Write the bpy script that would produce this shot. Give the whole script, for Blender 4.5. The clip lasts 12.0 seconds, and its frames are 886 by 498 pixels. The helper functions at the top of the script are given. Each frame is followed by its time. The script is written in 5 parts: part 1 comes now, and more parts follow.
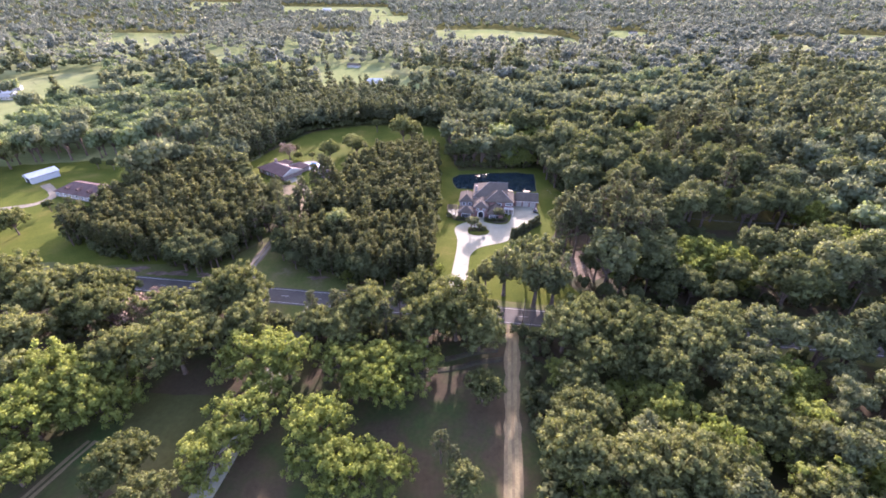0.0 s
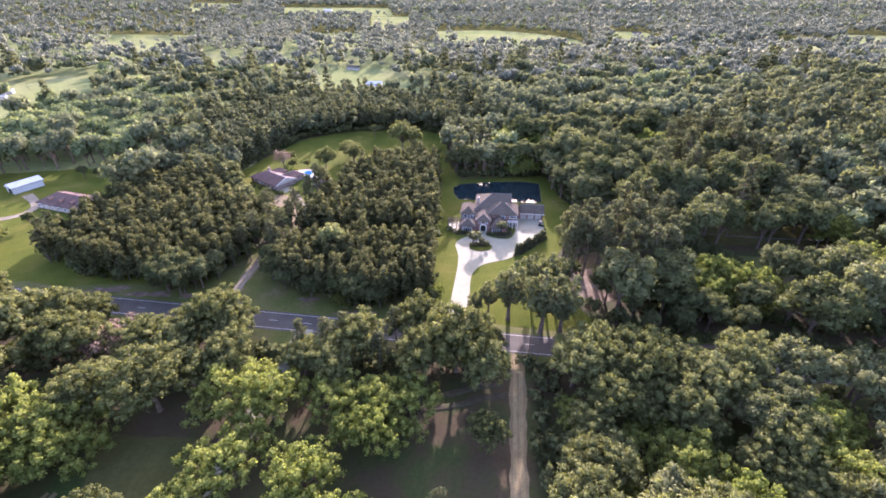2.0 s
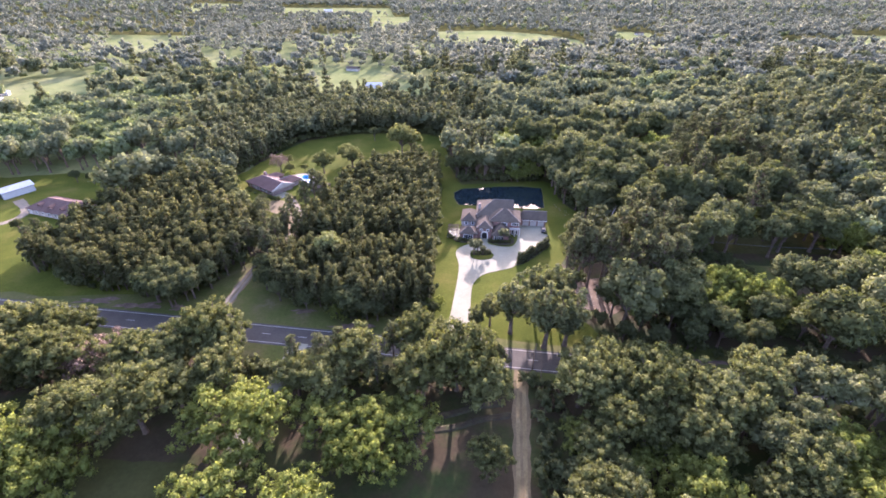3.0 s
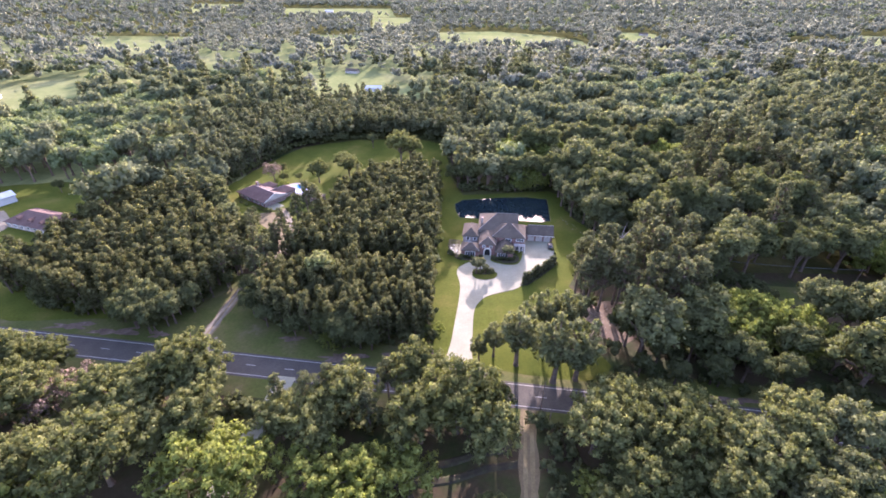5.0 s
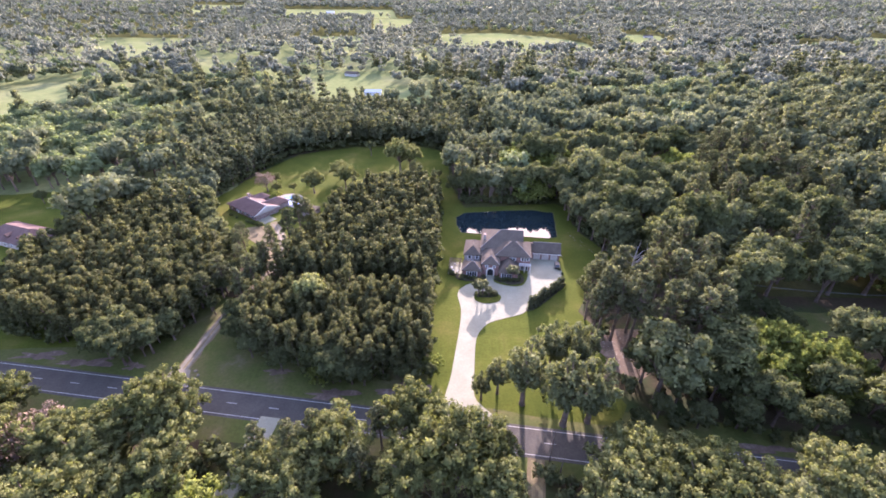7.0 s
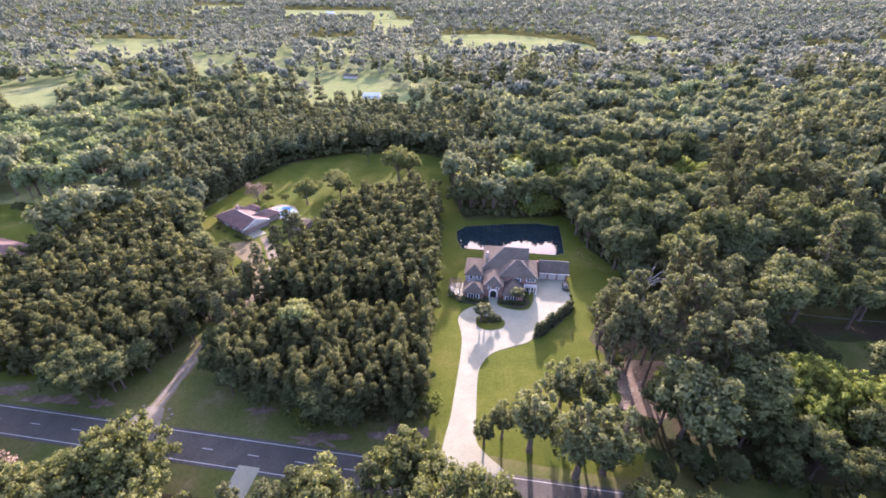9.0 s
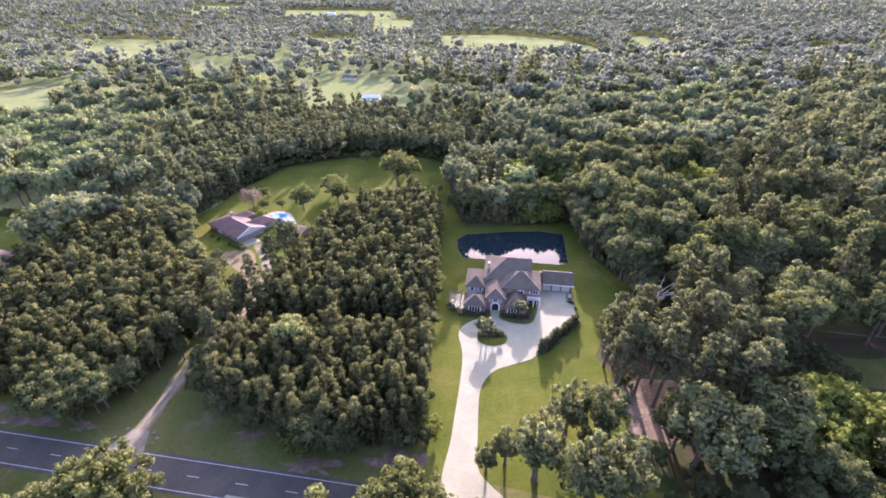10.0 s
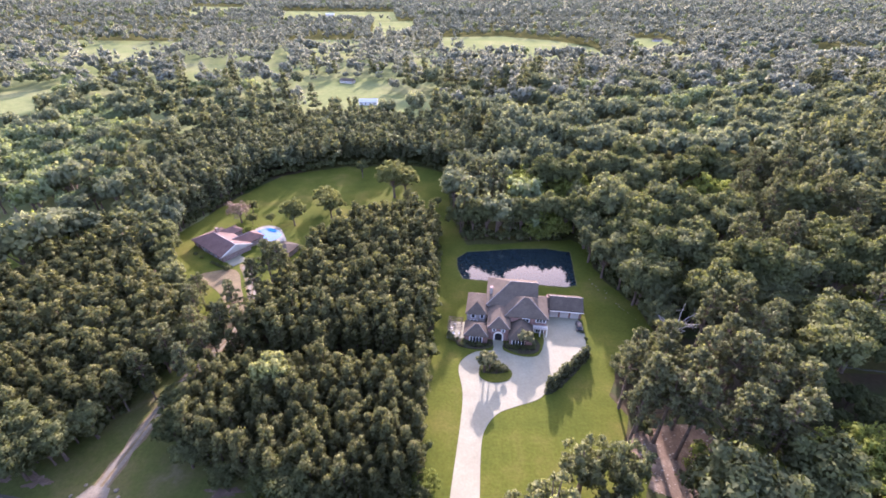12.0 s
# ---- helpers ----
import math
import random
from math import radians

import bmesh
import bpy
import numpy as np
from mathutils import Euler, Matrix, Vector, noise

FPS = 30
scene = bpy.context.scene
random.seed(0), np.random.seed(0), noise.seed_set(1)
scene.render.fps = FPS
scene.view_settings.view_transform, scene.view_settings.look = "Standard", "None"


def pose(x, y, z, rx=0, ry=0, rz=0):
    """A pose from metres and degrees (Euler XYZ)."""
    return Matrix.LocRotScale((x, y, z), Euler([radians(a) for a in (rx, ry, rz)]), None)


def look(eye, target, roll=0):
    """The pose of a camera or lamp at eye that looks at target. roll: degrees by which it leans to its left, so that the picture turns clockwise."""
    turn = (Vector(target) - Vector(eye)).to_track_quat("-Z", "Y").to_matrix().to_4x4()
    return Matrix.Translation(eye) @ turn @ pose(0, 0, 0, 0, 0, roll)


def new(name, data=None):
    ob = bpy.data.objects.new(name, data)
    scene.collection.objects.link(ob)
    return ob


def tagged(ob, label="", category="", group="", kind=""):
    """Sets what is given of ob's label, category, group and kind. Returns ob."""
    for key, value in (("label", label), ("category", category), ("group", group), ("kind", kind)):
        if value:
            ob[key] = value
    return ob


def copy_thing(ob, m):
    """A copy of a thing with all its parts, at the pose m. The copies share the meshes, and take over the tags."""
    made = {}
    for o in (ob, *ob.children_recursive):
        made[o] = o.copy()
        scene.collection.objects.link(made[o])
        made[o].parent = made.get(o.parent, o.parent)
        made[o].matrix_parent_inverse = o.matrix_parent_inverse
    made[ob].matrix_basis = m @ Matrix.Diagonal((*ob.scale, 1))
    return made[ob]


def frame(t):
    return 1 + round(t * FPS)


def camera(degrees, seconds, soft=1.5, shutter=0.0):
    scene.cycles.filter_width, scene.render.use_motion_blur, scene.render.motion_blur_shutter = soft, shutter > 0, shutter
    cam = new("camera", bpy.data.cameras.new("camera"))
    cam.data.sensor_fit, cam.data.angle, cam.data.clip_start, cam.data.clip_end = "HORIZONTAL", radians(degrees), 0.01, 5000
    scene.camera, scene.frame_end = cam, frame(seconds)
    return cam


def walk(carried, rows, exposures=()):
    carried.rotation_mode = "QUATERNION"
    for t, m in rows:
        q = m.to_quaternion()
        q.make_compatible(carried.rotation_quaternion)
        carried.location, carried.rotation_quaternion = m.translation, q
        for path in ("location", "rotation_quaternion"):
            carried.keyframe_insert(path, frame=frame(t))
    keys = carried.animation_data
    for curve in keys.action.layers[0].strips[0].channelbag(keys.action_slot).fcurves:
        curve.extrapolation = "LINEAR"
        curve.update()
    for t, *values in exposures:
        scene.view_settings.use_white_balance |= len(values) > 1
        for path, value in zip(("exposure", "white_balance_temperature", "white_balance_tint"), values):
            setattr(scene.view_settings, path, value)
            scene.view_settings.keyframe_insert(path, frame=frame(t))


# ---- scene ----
cam = camera(90.5, 12.0, soft=1.72)
METRES, EYE, TILT, LEAN, TURN = 82.8, 98.5, -31.8, 0.0, 0.0
ROWS = [
    (0.0, 0.0, 0.0, 0.0, -0.0, 0.0, 0.0),
    (0.5, 0.002, 0.0341, 0.0205, 0.07, -0.01, -0.0),
    (1.0, 0.0037, 0.0682, 0.041, 0.12, 0.0, -0.01),
    (1.5, 0.0059, 0.1026, 0.0621, 0.16, 0.02, -0.01),
    (2.0, 0.008, 0.137, 0.0828, 0.22, 0.05, -0.01),
    (2.5, 0.0093, 0.1711, 0.104, 0.27, 0.05, -0.05),
    (3.0, 0.0114, 0.2055, 0.1249, 0.32, 0.06, -0.03),
    (5.0, 0.0165, 0.3431, 0.2127, 0.51, 0.07, -0.09),
    (5.5, 0.0175, 0.3775, 0.2353, 0.57, 0.09, -0.13),
    (6.0, 0.019, 0.412, 0.2574, 0.63, 0.11, -0.16),
    (6.5, 0.0209, 0.4467, 0.2799, 0.68, 0.14, -0.21),
    (7.0, 0.0226, 0.4817, 0.3018, 0.72, 0.16, -0.24),
    (9.0, 0.0266, 0.6256, 0.3884, 0.84, 0.2, -0.32),
    (9.5, 0.0273, 0.6617, 0.411, 0.87, 0.22, -0.33),
    (10.0, 0.0275, 0.698, 0.4339, 0.9, 0.23, -0.35),
    (10.5, 0.0276, 0.7346, 0.4574, 0.89, 0.23, -0.35),
    (11.0, 0.0279, 0.7716, 0.4808, 0.9, 0.27, -0.34),
    (11.5, 0.029, 0.8099, 0.5039, 0.82, 0.29, -0.34),
    (12.0, 0.0305, 0.8489, 0.5273, 0.91, 0.31, -0.39),
]
walk(cam, [(t, pose(0, 0, EYE, TILT, LEAN, TURN) @ pose(METRES * x, METRES * y, METRES * z, 90 + pitch, roll, yaw)) for t, x, y, z, yaw, pitch, roll in ROWS],
     exposures=[(0.0, 2.97, 5900.0, 42.0), (12.0, 2.97, 5900.0, 42.0)])

# ---- light ----
SUN_ELEV, SUN_AZ = 17.6, 6.6          # degrees above the horizon; degrees from +y towards +x
sx, sy, sz = (math.sin(radians(SUN_AZ)) * math.cos(radians(SUN_ELEV)),
              math.cos(radians(SUN_AZ)) * math.cos(radians(SUN_ELEV)), math.sin(radians(SUN_ELEV)))
world = bpy.data.worlds.new("sky")
scene.world = world
world.use_nodes = True
wn = world.node_tree.nodes
sky = wn.new("ShaderNodeTexSky")
sky.sky_type = 'NISHITA'
sky.sun_disc = False
sky.sun_elevation = radians(SUN_ELEV)
sky.sun_rotation = radians(SUN_AZ)
sky.air_density, sky.dust_density, sky.ozone_density = 1.1, 2.2, 1.0
wn["Background"].inputs["Strength"].default_value = 0.15
world.node_tree.links.new(sky.outputs[0], wn["Background"].inputs["Color"])
sun_data = bpy.data.lights.new("sun", 'SUN')
sun_data.energy, sun_data.angle, sun_data.color = 3.0, radians(0.8), (1.0, 0.92, 0.80)
sun = new("sun", sun_data)
sun.matrix_world = look((sx * 500, sy * 500, sz * 500), (0, 0, 0))

# ---- materials ----
def nodes_of(name):
    m = bpy.data.materials.new(name)
    m.use_nodes = True
    n = m.node_tree.nodes
    return m, n, m.node_tree.links, n["Principled BSDF"]


def noise_node(n, l, scale, detail=4.0, rough=0.6, vec=None):
    t = n.new("ShaderNodeTexNoise")
    t.inputs["Scale"].default_value, t.inputs["Detail"].default_value, t.inputs["Roughness"].default_value = scale, detail, rough
    if vec is not None:
        l.new(vec, t.inputs["Vector"])
    return t


def ramp(n, l, src, stops):
    r = n.new("ShaderNodeValToRGB")
    e = r.color_ramp.elements
    while len(e) < len(stops):
        e.new(0.5)
    for el, (p, c) in zip(e, stops):
        el.position = p
        el.color = (*c, 1) if len(c) == 3 else c
    l.new(src, r.inputs["Fac"])
    return r


def mix(n, l, kind, fac, a, b):
    x = n.new("ShaderNodeMix")
    x.data_type, x.blend_type = 'RGBA', kind
    for sock, v in ((x.inputs[0], fac), (x.inputs[6], a), (x.inputs[7], b)):
        if hasattr(v, "is_output"):
            l.new(v, sock)
        else:
            sock.default_value = (*v, 1) if isinstance(v, tuple) else v
    return x.outputs[2]


def surface(name, stops, scale, fine, rough=0.9, bump=0.0, metal=0.0, fine_amount=0.35, spec=0.12):
    """A two-scale surface: large stains by a ramp, fine grain multiplied on top."""
    m, n, l, p = nodes_of(name)
    geo = n.new("ShaderNodeNewGeometry")
    big = noise_node(n, l, scale, 5, 0.65, geo.outputs["Position"])
    small = noise_node(n, l, fine, 3, 0.6, geo.outputs["Position"])
    col = ramp(n, l, big.outputs["Fac"], stops).outputs["Color"]
    g = ramp(n, l, small.outputs["Fac"], [(0.25, (0.45,) * 3), (0.75, (1.5,) * 3)]).outputs["Color"]
    l.new(mix(n, l, 'MULTIPLY', fine_amount, col, g), p.inputs["Base Color"])
    p.inputs["Roughness"].default_value, p.inputs["Metallic"].default_value = rough, metal
    p.inputs["Specular IOR Level"].default_value = spec
    if bump:
        b = n.new("ShaderNodeBump")
        b.inputs["Strength"].default_value, b.inputs["Distance"].default_value = bump, 0.3
        l.new(small.outputs["Fac"], b.inputs["Height"])
        l.new(b.outputs[0], p.inputs["Normal"])
    return m


def leaf(name, a, b, through_light=0.40, gloss=0.02, vary=0.24, glow=(1.25, 1.3, 0.75)):
    """Foliage: hue by tree, brightness by leaf spray, light that passes through."""
    m, n, l, p = nodes_of(name)
    geo, obi, att = n.new("ShaderNodeNewGeometry"), n.new("ShaderNodeObjectInfo"), n.new("ShaderNodeAttribute")
    att.attribute_name = "tone"
    add = n.new("ShaderNodeMath")
    add.operation = 'ADD'
    l.new(obi.outputs["Random"], add.inputs[0])
    l.new(att.outputs["Fac"], add.inputs[1])
    fr = n.new("ShaderNodeMath")
    fr.operation = 'FRACT'
    l.new(add.outputs[0], fr.inputs[0])
    tree = mix(n, l, 'MIX', fr.outputs[0], a, b)
    spray = ramp(n, l, geo.outputs["Random Per Island"], [(0.0, (1 - vary,) * 3), (1.0, (1 + vary,) * 3)]).outputs["Color"]
    col = mix(n, l, 'MULTIPLY', 1.0, tree, spray)
    l.new(col, p.inputs["Base Color"])
    p.inputs["Roughness"].default_value = 0.72
    p.inputs["Specular IOR Level"].default_value = gloss
    tr = n.new("ShaderNodeBsdfTranslucent")
    l.new(mix(n, l, 'MULTIPLY', 1.0, col, glow), tr.inputs["Color"])
    ms = n.new("ShaderNodeMixShader")
    ms.inputs[0].default_value = through_light
    l.new(p.outputs[0], ms.inputs[1])
    l.new(tr.outputs[0], ms.inputs[2])
    l.new(ms.outputs[0], n["Material Output"].inputs["Surface"])
    return m


M_OAK = leaf("oak_leaf", (0.090, 0.098, 0.038), (0.150, 0.156, 0.064), 0.42, 0.01, 0.17)
M_BRIGHT = leaf("pecan_leaf", (0.140, 0.164, 0.042), (0.182, 0.202, 0.058), 0.48, 0.01, 0.15)
M_DARK = leaf("laurel_leaf", (0.070, 0.080, 0.034), (0.116, 0.124, 0.056), 0.40, 0.01, 0.16)
# blue tint of haze mixed into the leaf colour of mid-distance trees
M_HAZE_MID = leaf("mid_haze_leaf", (0.110, 0.124, 0.070), (0.156, 0.170, 0.098), 0.46, 0.0, 0.12, (1.2, 1.22, 0.90))
M_PINE = leaf("pine_needle", (0.074, 0.077, 0.034), (0.107, 0.108, 0.050), 0.40, 0.01, 0.14)
# haze over the far woods is put into this pale leaf colour
M_HAZE_FAR = leaf("far_haze_leaf", (0.154, 0.168, 0.128), (0.202, 0.214, 0.164), 0.50, 0.0, 0.06, (1.2, 1.2, 1.05))
M_NEEDLE = leaf("old_pine_needle", (0.080, 0.088, 0.048), (0.118, 0.124, 0.068), 0.42, 0.01, 0.16)
M_ORCHARD = leaf("orchard_leaf", (0.138, 0.168, 0.080), (0.184, 0.210, 0.104), 0.42, 0.02, 0.16)
M_OLIVE = leaf("olive_leaf", (0.094, 0.103, 0.050), (0.146, 0.154, 0.076), 0.42, 0.01, 0.16)
M_MYRTLE = leaf("myrtle_leaf", (0.115, 0.118, 0.052), (0.165, 0.160, 0.080), 0.3)
M_GREY = leaf("grey_twig", (0.15, 0.105, 0.080), (0.20, 0.140, 0.105), 0.1, 0.1)
M_BLOOM = leaf("pale_bloom", (0.175, 0.186, 0.072), (0.240, 0.238, 0.100), 0.36)
# pale tones carry the haze over the farthest canopy and fields
M_HORIZON = surface("hazed_canopy", [(0.36, (0.15, 0.164, 0.142)), (0.52, (0.175, 0.186, 0.160)), (0.66, (0.22, 0.23, 0.17))], 0.0040, 0.03, 1.0, spec=0.0)
M_BARK = surface("bark", [(0.3, (0.07, 0.05, 0.038)), (0.7, (0.16, 0.12, 0.09))], 0.8, 6.0, 0.95, 0.4)
M_LITTER = surface("woodland_floor", [(0.30, (0.034, 0.025, 0.013)), (0.44, (0.049, 0.036, 0.019)), (0.54, (0.036, 0.040, 0.013)), (0.66, (0.028, 0.046, 0.011))], 0.05, 0.9, 0.95, 0.3)
# darker grass: the shade under trees is part of its colour
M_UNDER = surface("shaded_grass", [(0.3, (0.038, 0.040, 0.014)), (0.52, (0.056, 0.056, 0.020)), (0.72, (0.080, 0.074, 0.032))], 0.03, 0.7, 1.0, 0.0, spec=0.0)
M_LAWN = surface("mown_grass", [(0.28, (0.042, 0.056, 0.010)), (0.52, (0.066, 0.075, 0.013)), (0.72, (0.104, 0.094, 0.024))], 0.06, 1.3, 1.0, 0.2, spec=0.02)
M_MEADOW = surface("pasture_grass", [(0.25, (0.095, 0.118, 0.045)), (0.5, (0.135, 0.150, 0.062)), (0.75, (0.185, 0.182, 0.088))], 0.012, 0.25, 1.0, 0.0, spec=0.0)
M_VERGE = surface("verge_grass", [(0.3, (0.048, 0.062, 0.013)), (0.46, (0.064, 0.071, 0.017)), (0.60, (0.084, 0.078, 0.026)), (0.78, (0.15, 0.118, 0.075))], 0.09, 1.1, 0.95, 0.3)
M_BED = surface("dark_mulch", [(0.3, (0.035, 0.026, 0.02)), (0.55, (0.05, 0.045, 0.025)), (0.75, (0.05, 0.07, 0.02))], 0.5, 3.0, 0.95, 0.2)
M_SOIL = surface("bare_soil", [(0.3, (0.085, 0.058, 0.038)), (0.55, (0.145, 0.104, 0.070)), (0.75, (0.26, 0.205, 0.145))], 0.25, 1.8, 0.95, 0.3)
M_EARTH = surface("damp_earth", [(0.3, (0.07, 0.048, 0.034)), (0.55, (0.125, 0.086, 0.062)), (0.78, (0.24, 0.185, 0.14))], 0.3, 1.8, 0.95, 0.3)
M_TRACK = surface("packed_earth", [(0.3, (0.100, 0.076, 0.040)), (0.6, (0.145, 0.112, 0.060)), (0.8, (0.098, 0.094, 0.040))], 0.3, 1.8, 0.95, 0.2)
M_SAND = surface("sandy_track", [(0.3, (0.128, 0.099, 0.048)), (0.6, (0.178, 0.143, 0.074)), (0.8, (0.22, 0.18, 0.10))], 0.25, 1.6, 0.95, 0.2)
M_GRAVEL = surface("grey_gravel", [(0.3, (0.120, 0.100, 0.070)), (0.7, (0.19, 0.164, 0.120))], 0.3, 2.5, 0.95, 0.3)
M_ASPHALT = surface("asphalt", [(0.3, (0.052, 0.045, 0.036)), (0.7, (0.075, 0.066, 0.052))], 0.15, 2.0, 0.85, 0.1, spec=0.15)
M_PAINT = surface("road_paint", [(0.3, (0.26, 0.25, 0.23)), (0.7, (0.40, 0.39, 0.36))], 0.6, 4.0, 0.7)
M_CONC = surface("pale_concrete", [(0.3, (0.182, 0.172, 0.118)), (0.7, (0.240, 0.228, 0.158))], 0.14, 1.5, 0.85, 0.05, fine_amount=0.18)
M_ROOF = surface("brown_shingle", [(0.3, (0.070, 0.056, 0.043)), (0.7, (0.102, 0.083, 0.064))], 0.35, 2.6, 0.95, 0.2, fine_amount=0.3, spec=0.03)
M_ROOF_DARK = surface("dark_shingle", [(0.3, (0.080, 0.048, 0.040)), (0.7, (0.120, 0.076, 0.064))], 0.35, 2.6, 0.9, 0.2, fine_amount=0.3)
M_TRIM = surface("cream_trim", [(0.3, (0.62, 0.58, 0.50)), (0.7, (0.74, 0.70, 0.62))], 0.5, 5.0, 0.6, fine_amount=0.1)
M_CAP = surface("weathered_ridge_tile", [(0.3, (0.22, 0.19, 0.17)), (0.7, (0.31, 0.27, 0.25))], 0.5, 5.0, 0.8)
M_BEIGE = surface("beige_door_paint", [(0.3, (0.36, 0.32, 0.28)), (0.7, (0.45, 0.41, 0.36))], 0.5, 5.0, 0.7, fine_amount=0.15)
M_WHITE = surface("white_paint", [(0.3, (0.56, 0.55, 0.53)), (0.7, (0.68, 0.67, 0.65))], 0.4, 4.0, 0.55, fine_amount=0.1)
M_METAL = surface("pale_sheet_metal", [(0.3, (0.36, 0.36, 0.36)), (0.7, (0.46, 0.46, 0.45))], 0.4, 3.0, 0.45, fine_amount=0.12)
M_RED = surface("red_roofing", [(0.3, (0.16, 0.045, 0.05)), (0.7, (0.24, 0.07, 0.075))], 0.4, 3.0, 0.7)
M_CAR = surface("dark_car_paint", [(0.3, (0.015, 0.016, 0.018)), (0.7, (0.03, 0.03, 0.033))], 0.5, 3.0, 0.45, spec=0.3)
M_RUBBER = surface("black_rubber", [(0.3, (0.015,) * 3), (0.7, (0.03,) * 3)], 1.0, 6.0, 0.9)
M_WIRE = surface("weathered_wire", [(0.3, (0.05,) * 3), (0.7, (0.09,) * 3)], 1.0, 6.0, 0.7)


def brick_material():
    m, n, l, p = nodes_of("red_brick")
    tc = n.new("ShaderNodeTexCoord")
    br = n.new("ShaderNodeTexBrick")
    br.inputs["Color1"].default_value = (0.17, 0.085, 0.068, 1)
    br.inputs["Color2"].default_value = (0.24, 0.125, 0.10, 1)
    br.inputs["Mortar"].default_value = (0.28, 0.24, 0.21, 1)
    br.inputs["Scale"].default_value = 2.0
    l.new(tc.outputs["Object"], br.inputs["Vector"])
    nz = noise_node(n, l, 0.6, 4, 0.6, tc.outputs["Object"])
    st = ramp(n, l, nz.outputs["Fac"], [(0.3, (0.75,) * 3), (0.7, (1.2,) * 3)]).outputs["Color"]
    l.new(mix(n, l, 'MULTIPLY', 1.0, br.outputs["Color"], st), p.inputs["Base Color"])
    p.inputs["Roughness"].default_value = 0.9
    return m


M_BRICK = brick_material()


def glossy(name, colour, rough, bump=0.0, scale=0.5):
    m, n, l, p = nodes_of(name)
    geo = n.new("ShaderNodeNewGeometry")
    nz = noise_node(n, l, scale, 3, 0.5, geo.outputs["Position"])
    l.new(ramp(n, l, nz.outputs["Fac"], [(0.3, tuple(c * 0.8 for c in colour)), (0.7, tuple(c * 1.2 for c in colour))]).outputs["Color"], p.inputs["Base Color"])
    p.inputs["Roughness"].default_value = rough
    p.inputs["Specular IOR Level"].default_value = 0.5
    if bump:
        b = n.new("ShaderNodeBump")
        b.inputs["Strength"].default_value, b.inputs["Distance"].default_value = bump, 0.02
        l.new(nz.outputs["Fac"], b.inputs["Height"])
        l.new(b.outputs[0], p.inputs["Normal"])
    return m


M_WATER = glossy("pond_water", (0.010, 0.018, 0.020), 0.03, 0.05, 0.8)
M_WATER.node_tree.nodes["Principled BSDF"].inputs["Specular IOR Level"].default_value = 0.25
M_POOL = glossy("pool_water", (0.012, 0.13, 0.32), 0.08, 0.05, 0.8)
M_GLASS = glossy("dark_window_glass", (0.02, 0.022, 0.025), 0.05)

# ---- building blocks ----
def empty(name, x=0, y=0, z=0, rot=0, **tags):
    ob = new(name)
    ob.empty_display_size = 0.5
    ob.matrix_basis = pose(x, y, z, 0, 0, rot)
    return tagged(ob, **tags)


def mesh_ob(name, bm, material, parent=None, label=""):
    me = bpy.data.meshes.new(name)
    bm.normal_update()
    bm.to_mesh(me)
    bm.free()
    me.materials.append(material)
    ob = new(name, me)
    if parent is not None:
        ob.parent = parent
    if label:
        ob["label"] = label
    return ob


def part(name, bm, material, parent, label=""):
    return mesh_ob(name, bm, material, parent, label)


def box(x0, x1, y0, y1, z0, z1, bm=None, bevel=0.0):
    bm = bm or bmesh.new()
    r = bmesh.ops.create_cube(bm, size=1.0)
    vs = r["verts"]
    for v in vs:
        v.co = Vector(((x0 + x1) / 2 + v.co.x * (x1 - x0), (y0 + y1) / 2 + v.co.y * (y1 - y0), (z0 + z1) / 2 + v.co.z * (z1 - z0)))
    if bevel:
        es = list({e for v in vs for e in v.link_edges})
        bmesh.ops.bevel(bm, geom=es, offset=bevel, segments=2, affect='EDGES')
    return bm


def prism(points, z0, z1, bm=None):
    """A slab over an outline."""
    bm = bm or bmesh.new()
    lo = [bm.verts.new((x, y, z0)) for x, y in points]
    hi = [bm.verts.new((x, y, z1)) for x, y in points]
    n = len(points)
    for i in range(n):
        bm.faces.new((lo[i], lo[(i + 1) % n], hi[(i + 1) % n], hi[i]))
    f = bm.faces.new(hi)
    bmesh.ops.recalc_face_normals(bm, faces=bm.faces[:])
    bmesh.ops.triangulate(bm, faces=[f])
    return bm


def curve_through(points, step=2.0, closed=True):
    """A smooth outline through a few corners (Catmull-Rom)."""
    out, n = [], len(points)
    for i in range(n if closed else n - 1):
        p = [Vector(points[(i + k) % n if closed else min(max(i + k, 0), n - 1)]) for k in (-1, 0, 1, 2)]
        m = max(2, int((p[2] - p[1]).length / step))
        for j in range(m):
            t = j / m
            q = 0.5 * ((2 * p[1]) + (p[2] - p[0]) * t + (2 * p[0] - 5 * p[1] + 4 * p[2] - p[3]) * t * t + (3 * p[1] - p[0] - 3 * p[2] + p[3]) * t ** 3)
            out.append((q.x, q.y))
    if not closed:
        out.append(tuple(points[-1]))
    return out


def ragged(points, amount, step=4.0, seed=0):
    """An outline with an uneven edge."""
    out, n = [], len(points)
    for i in range(n):
        a, b = Vector(points[i]), Vector(points[(i + 1) % n])
        m = max(1, int((b - a).length / step))
        for j in range(m):
            q = a.lerp(b, j / m)
            d = noise.noise_vector(Vector((q.x * 0.13 + seed, q.y * 0.13, seed)))
            e = noise.noise_vector(Vector((q.x * 0.5 + seed, q.y * 0.5, seed)))
            out.append((q.x + amount * (d.x + 0.4 * e.x), q.y + amount * (d.y + 0.4 * e.y)))
    return out


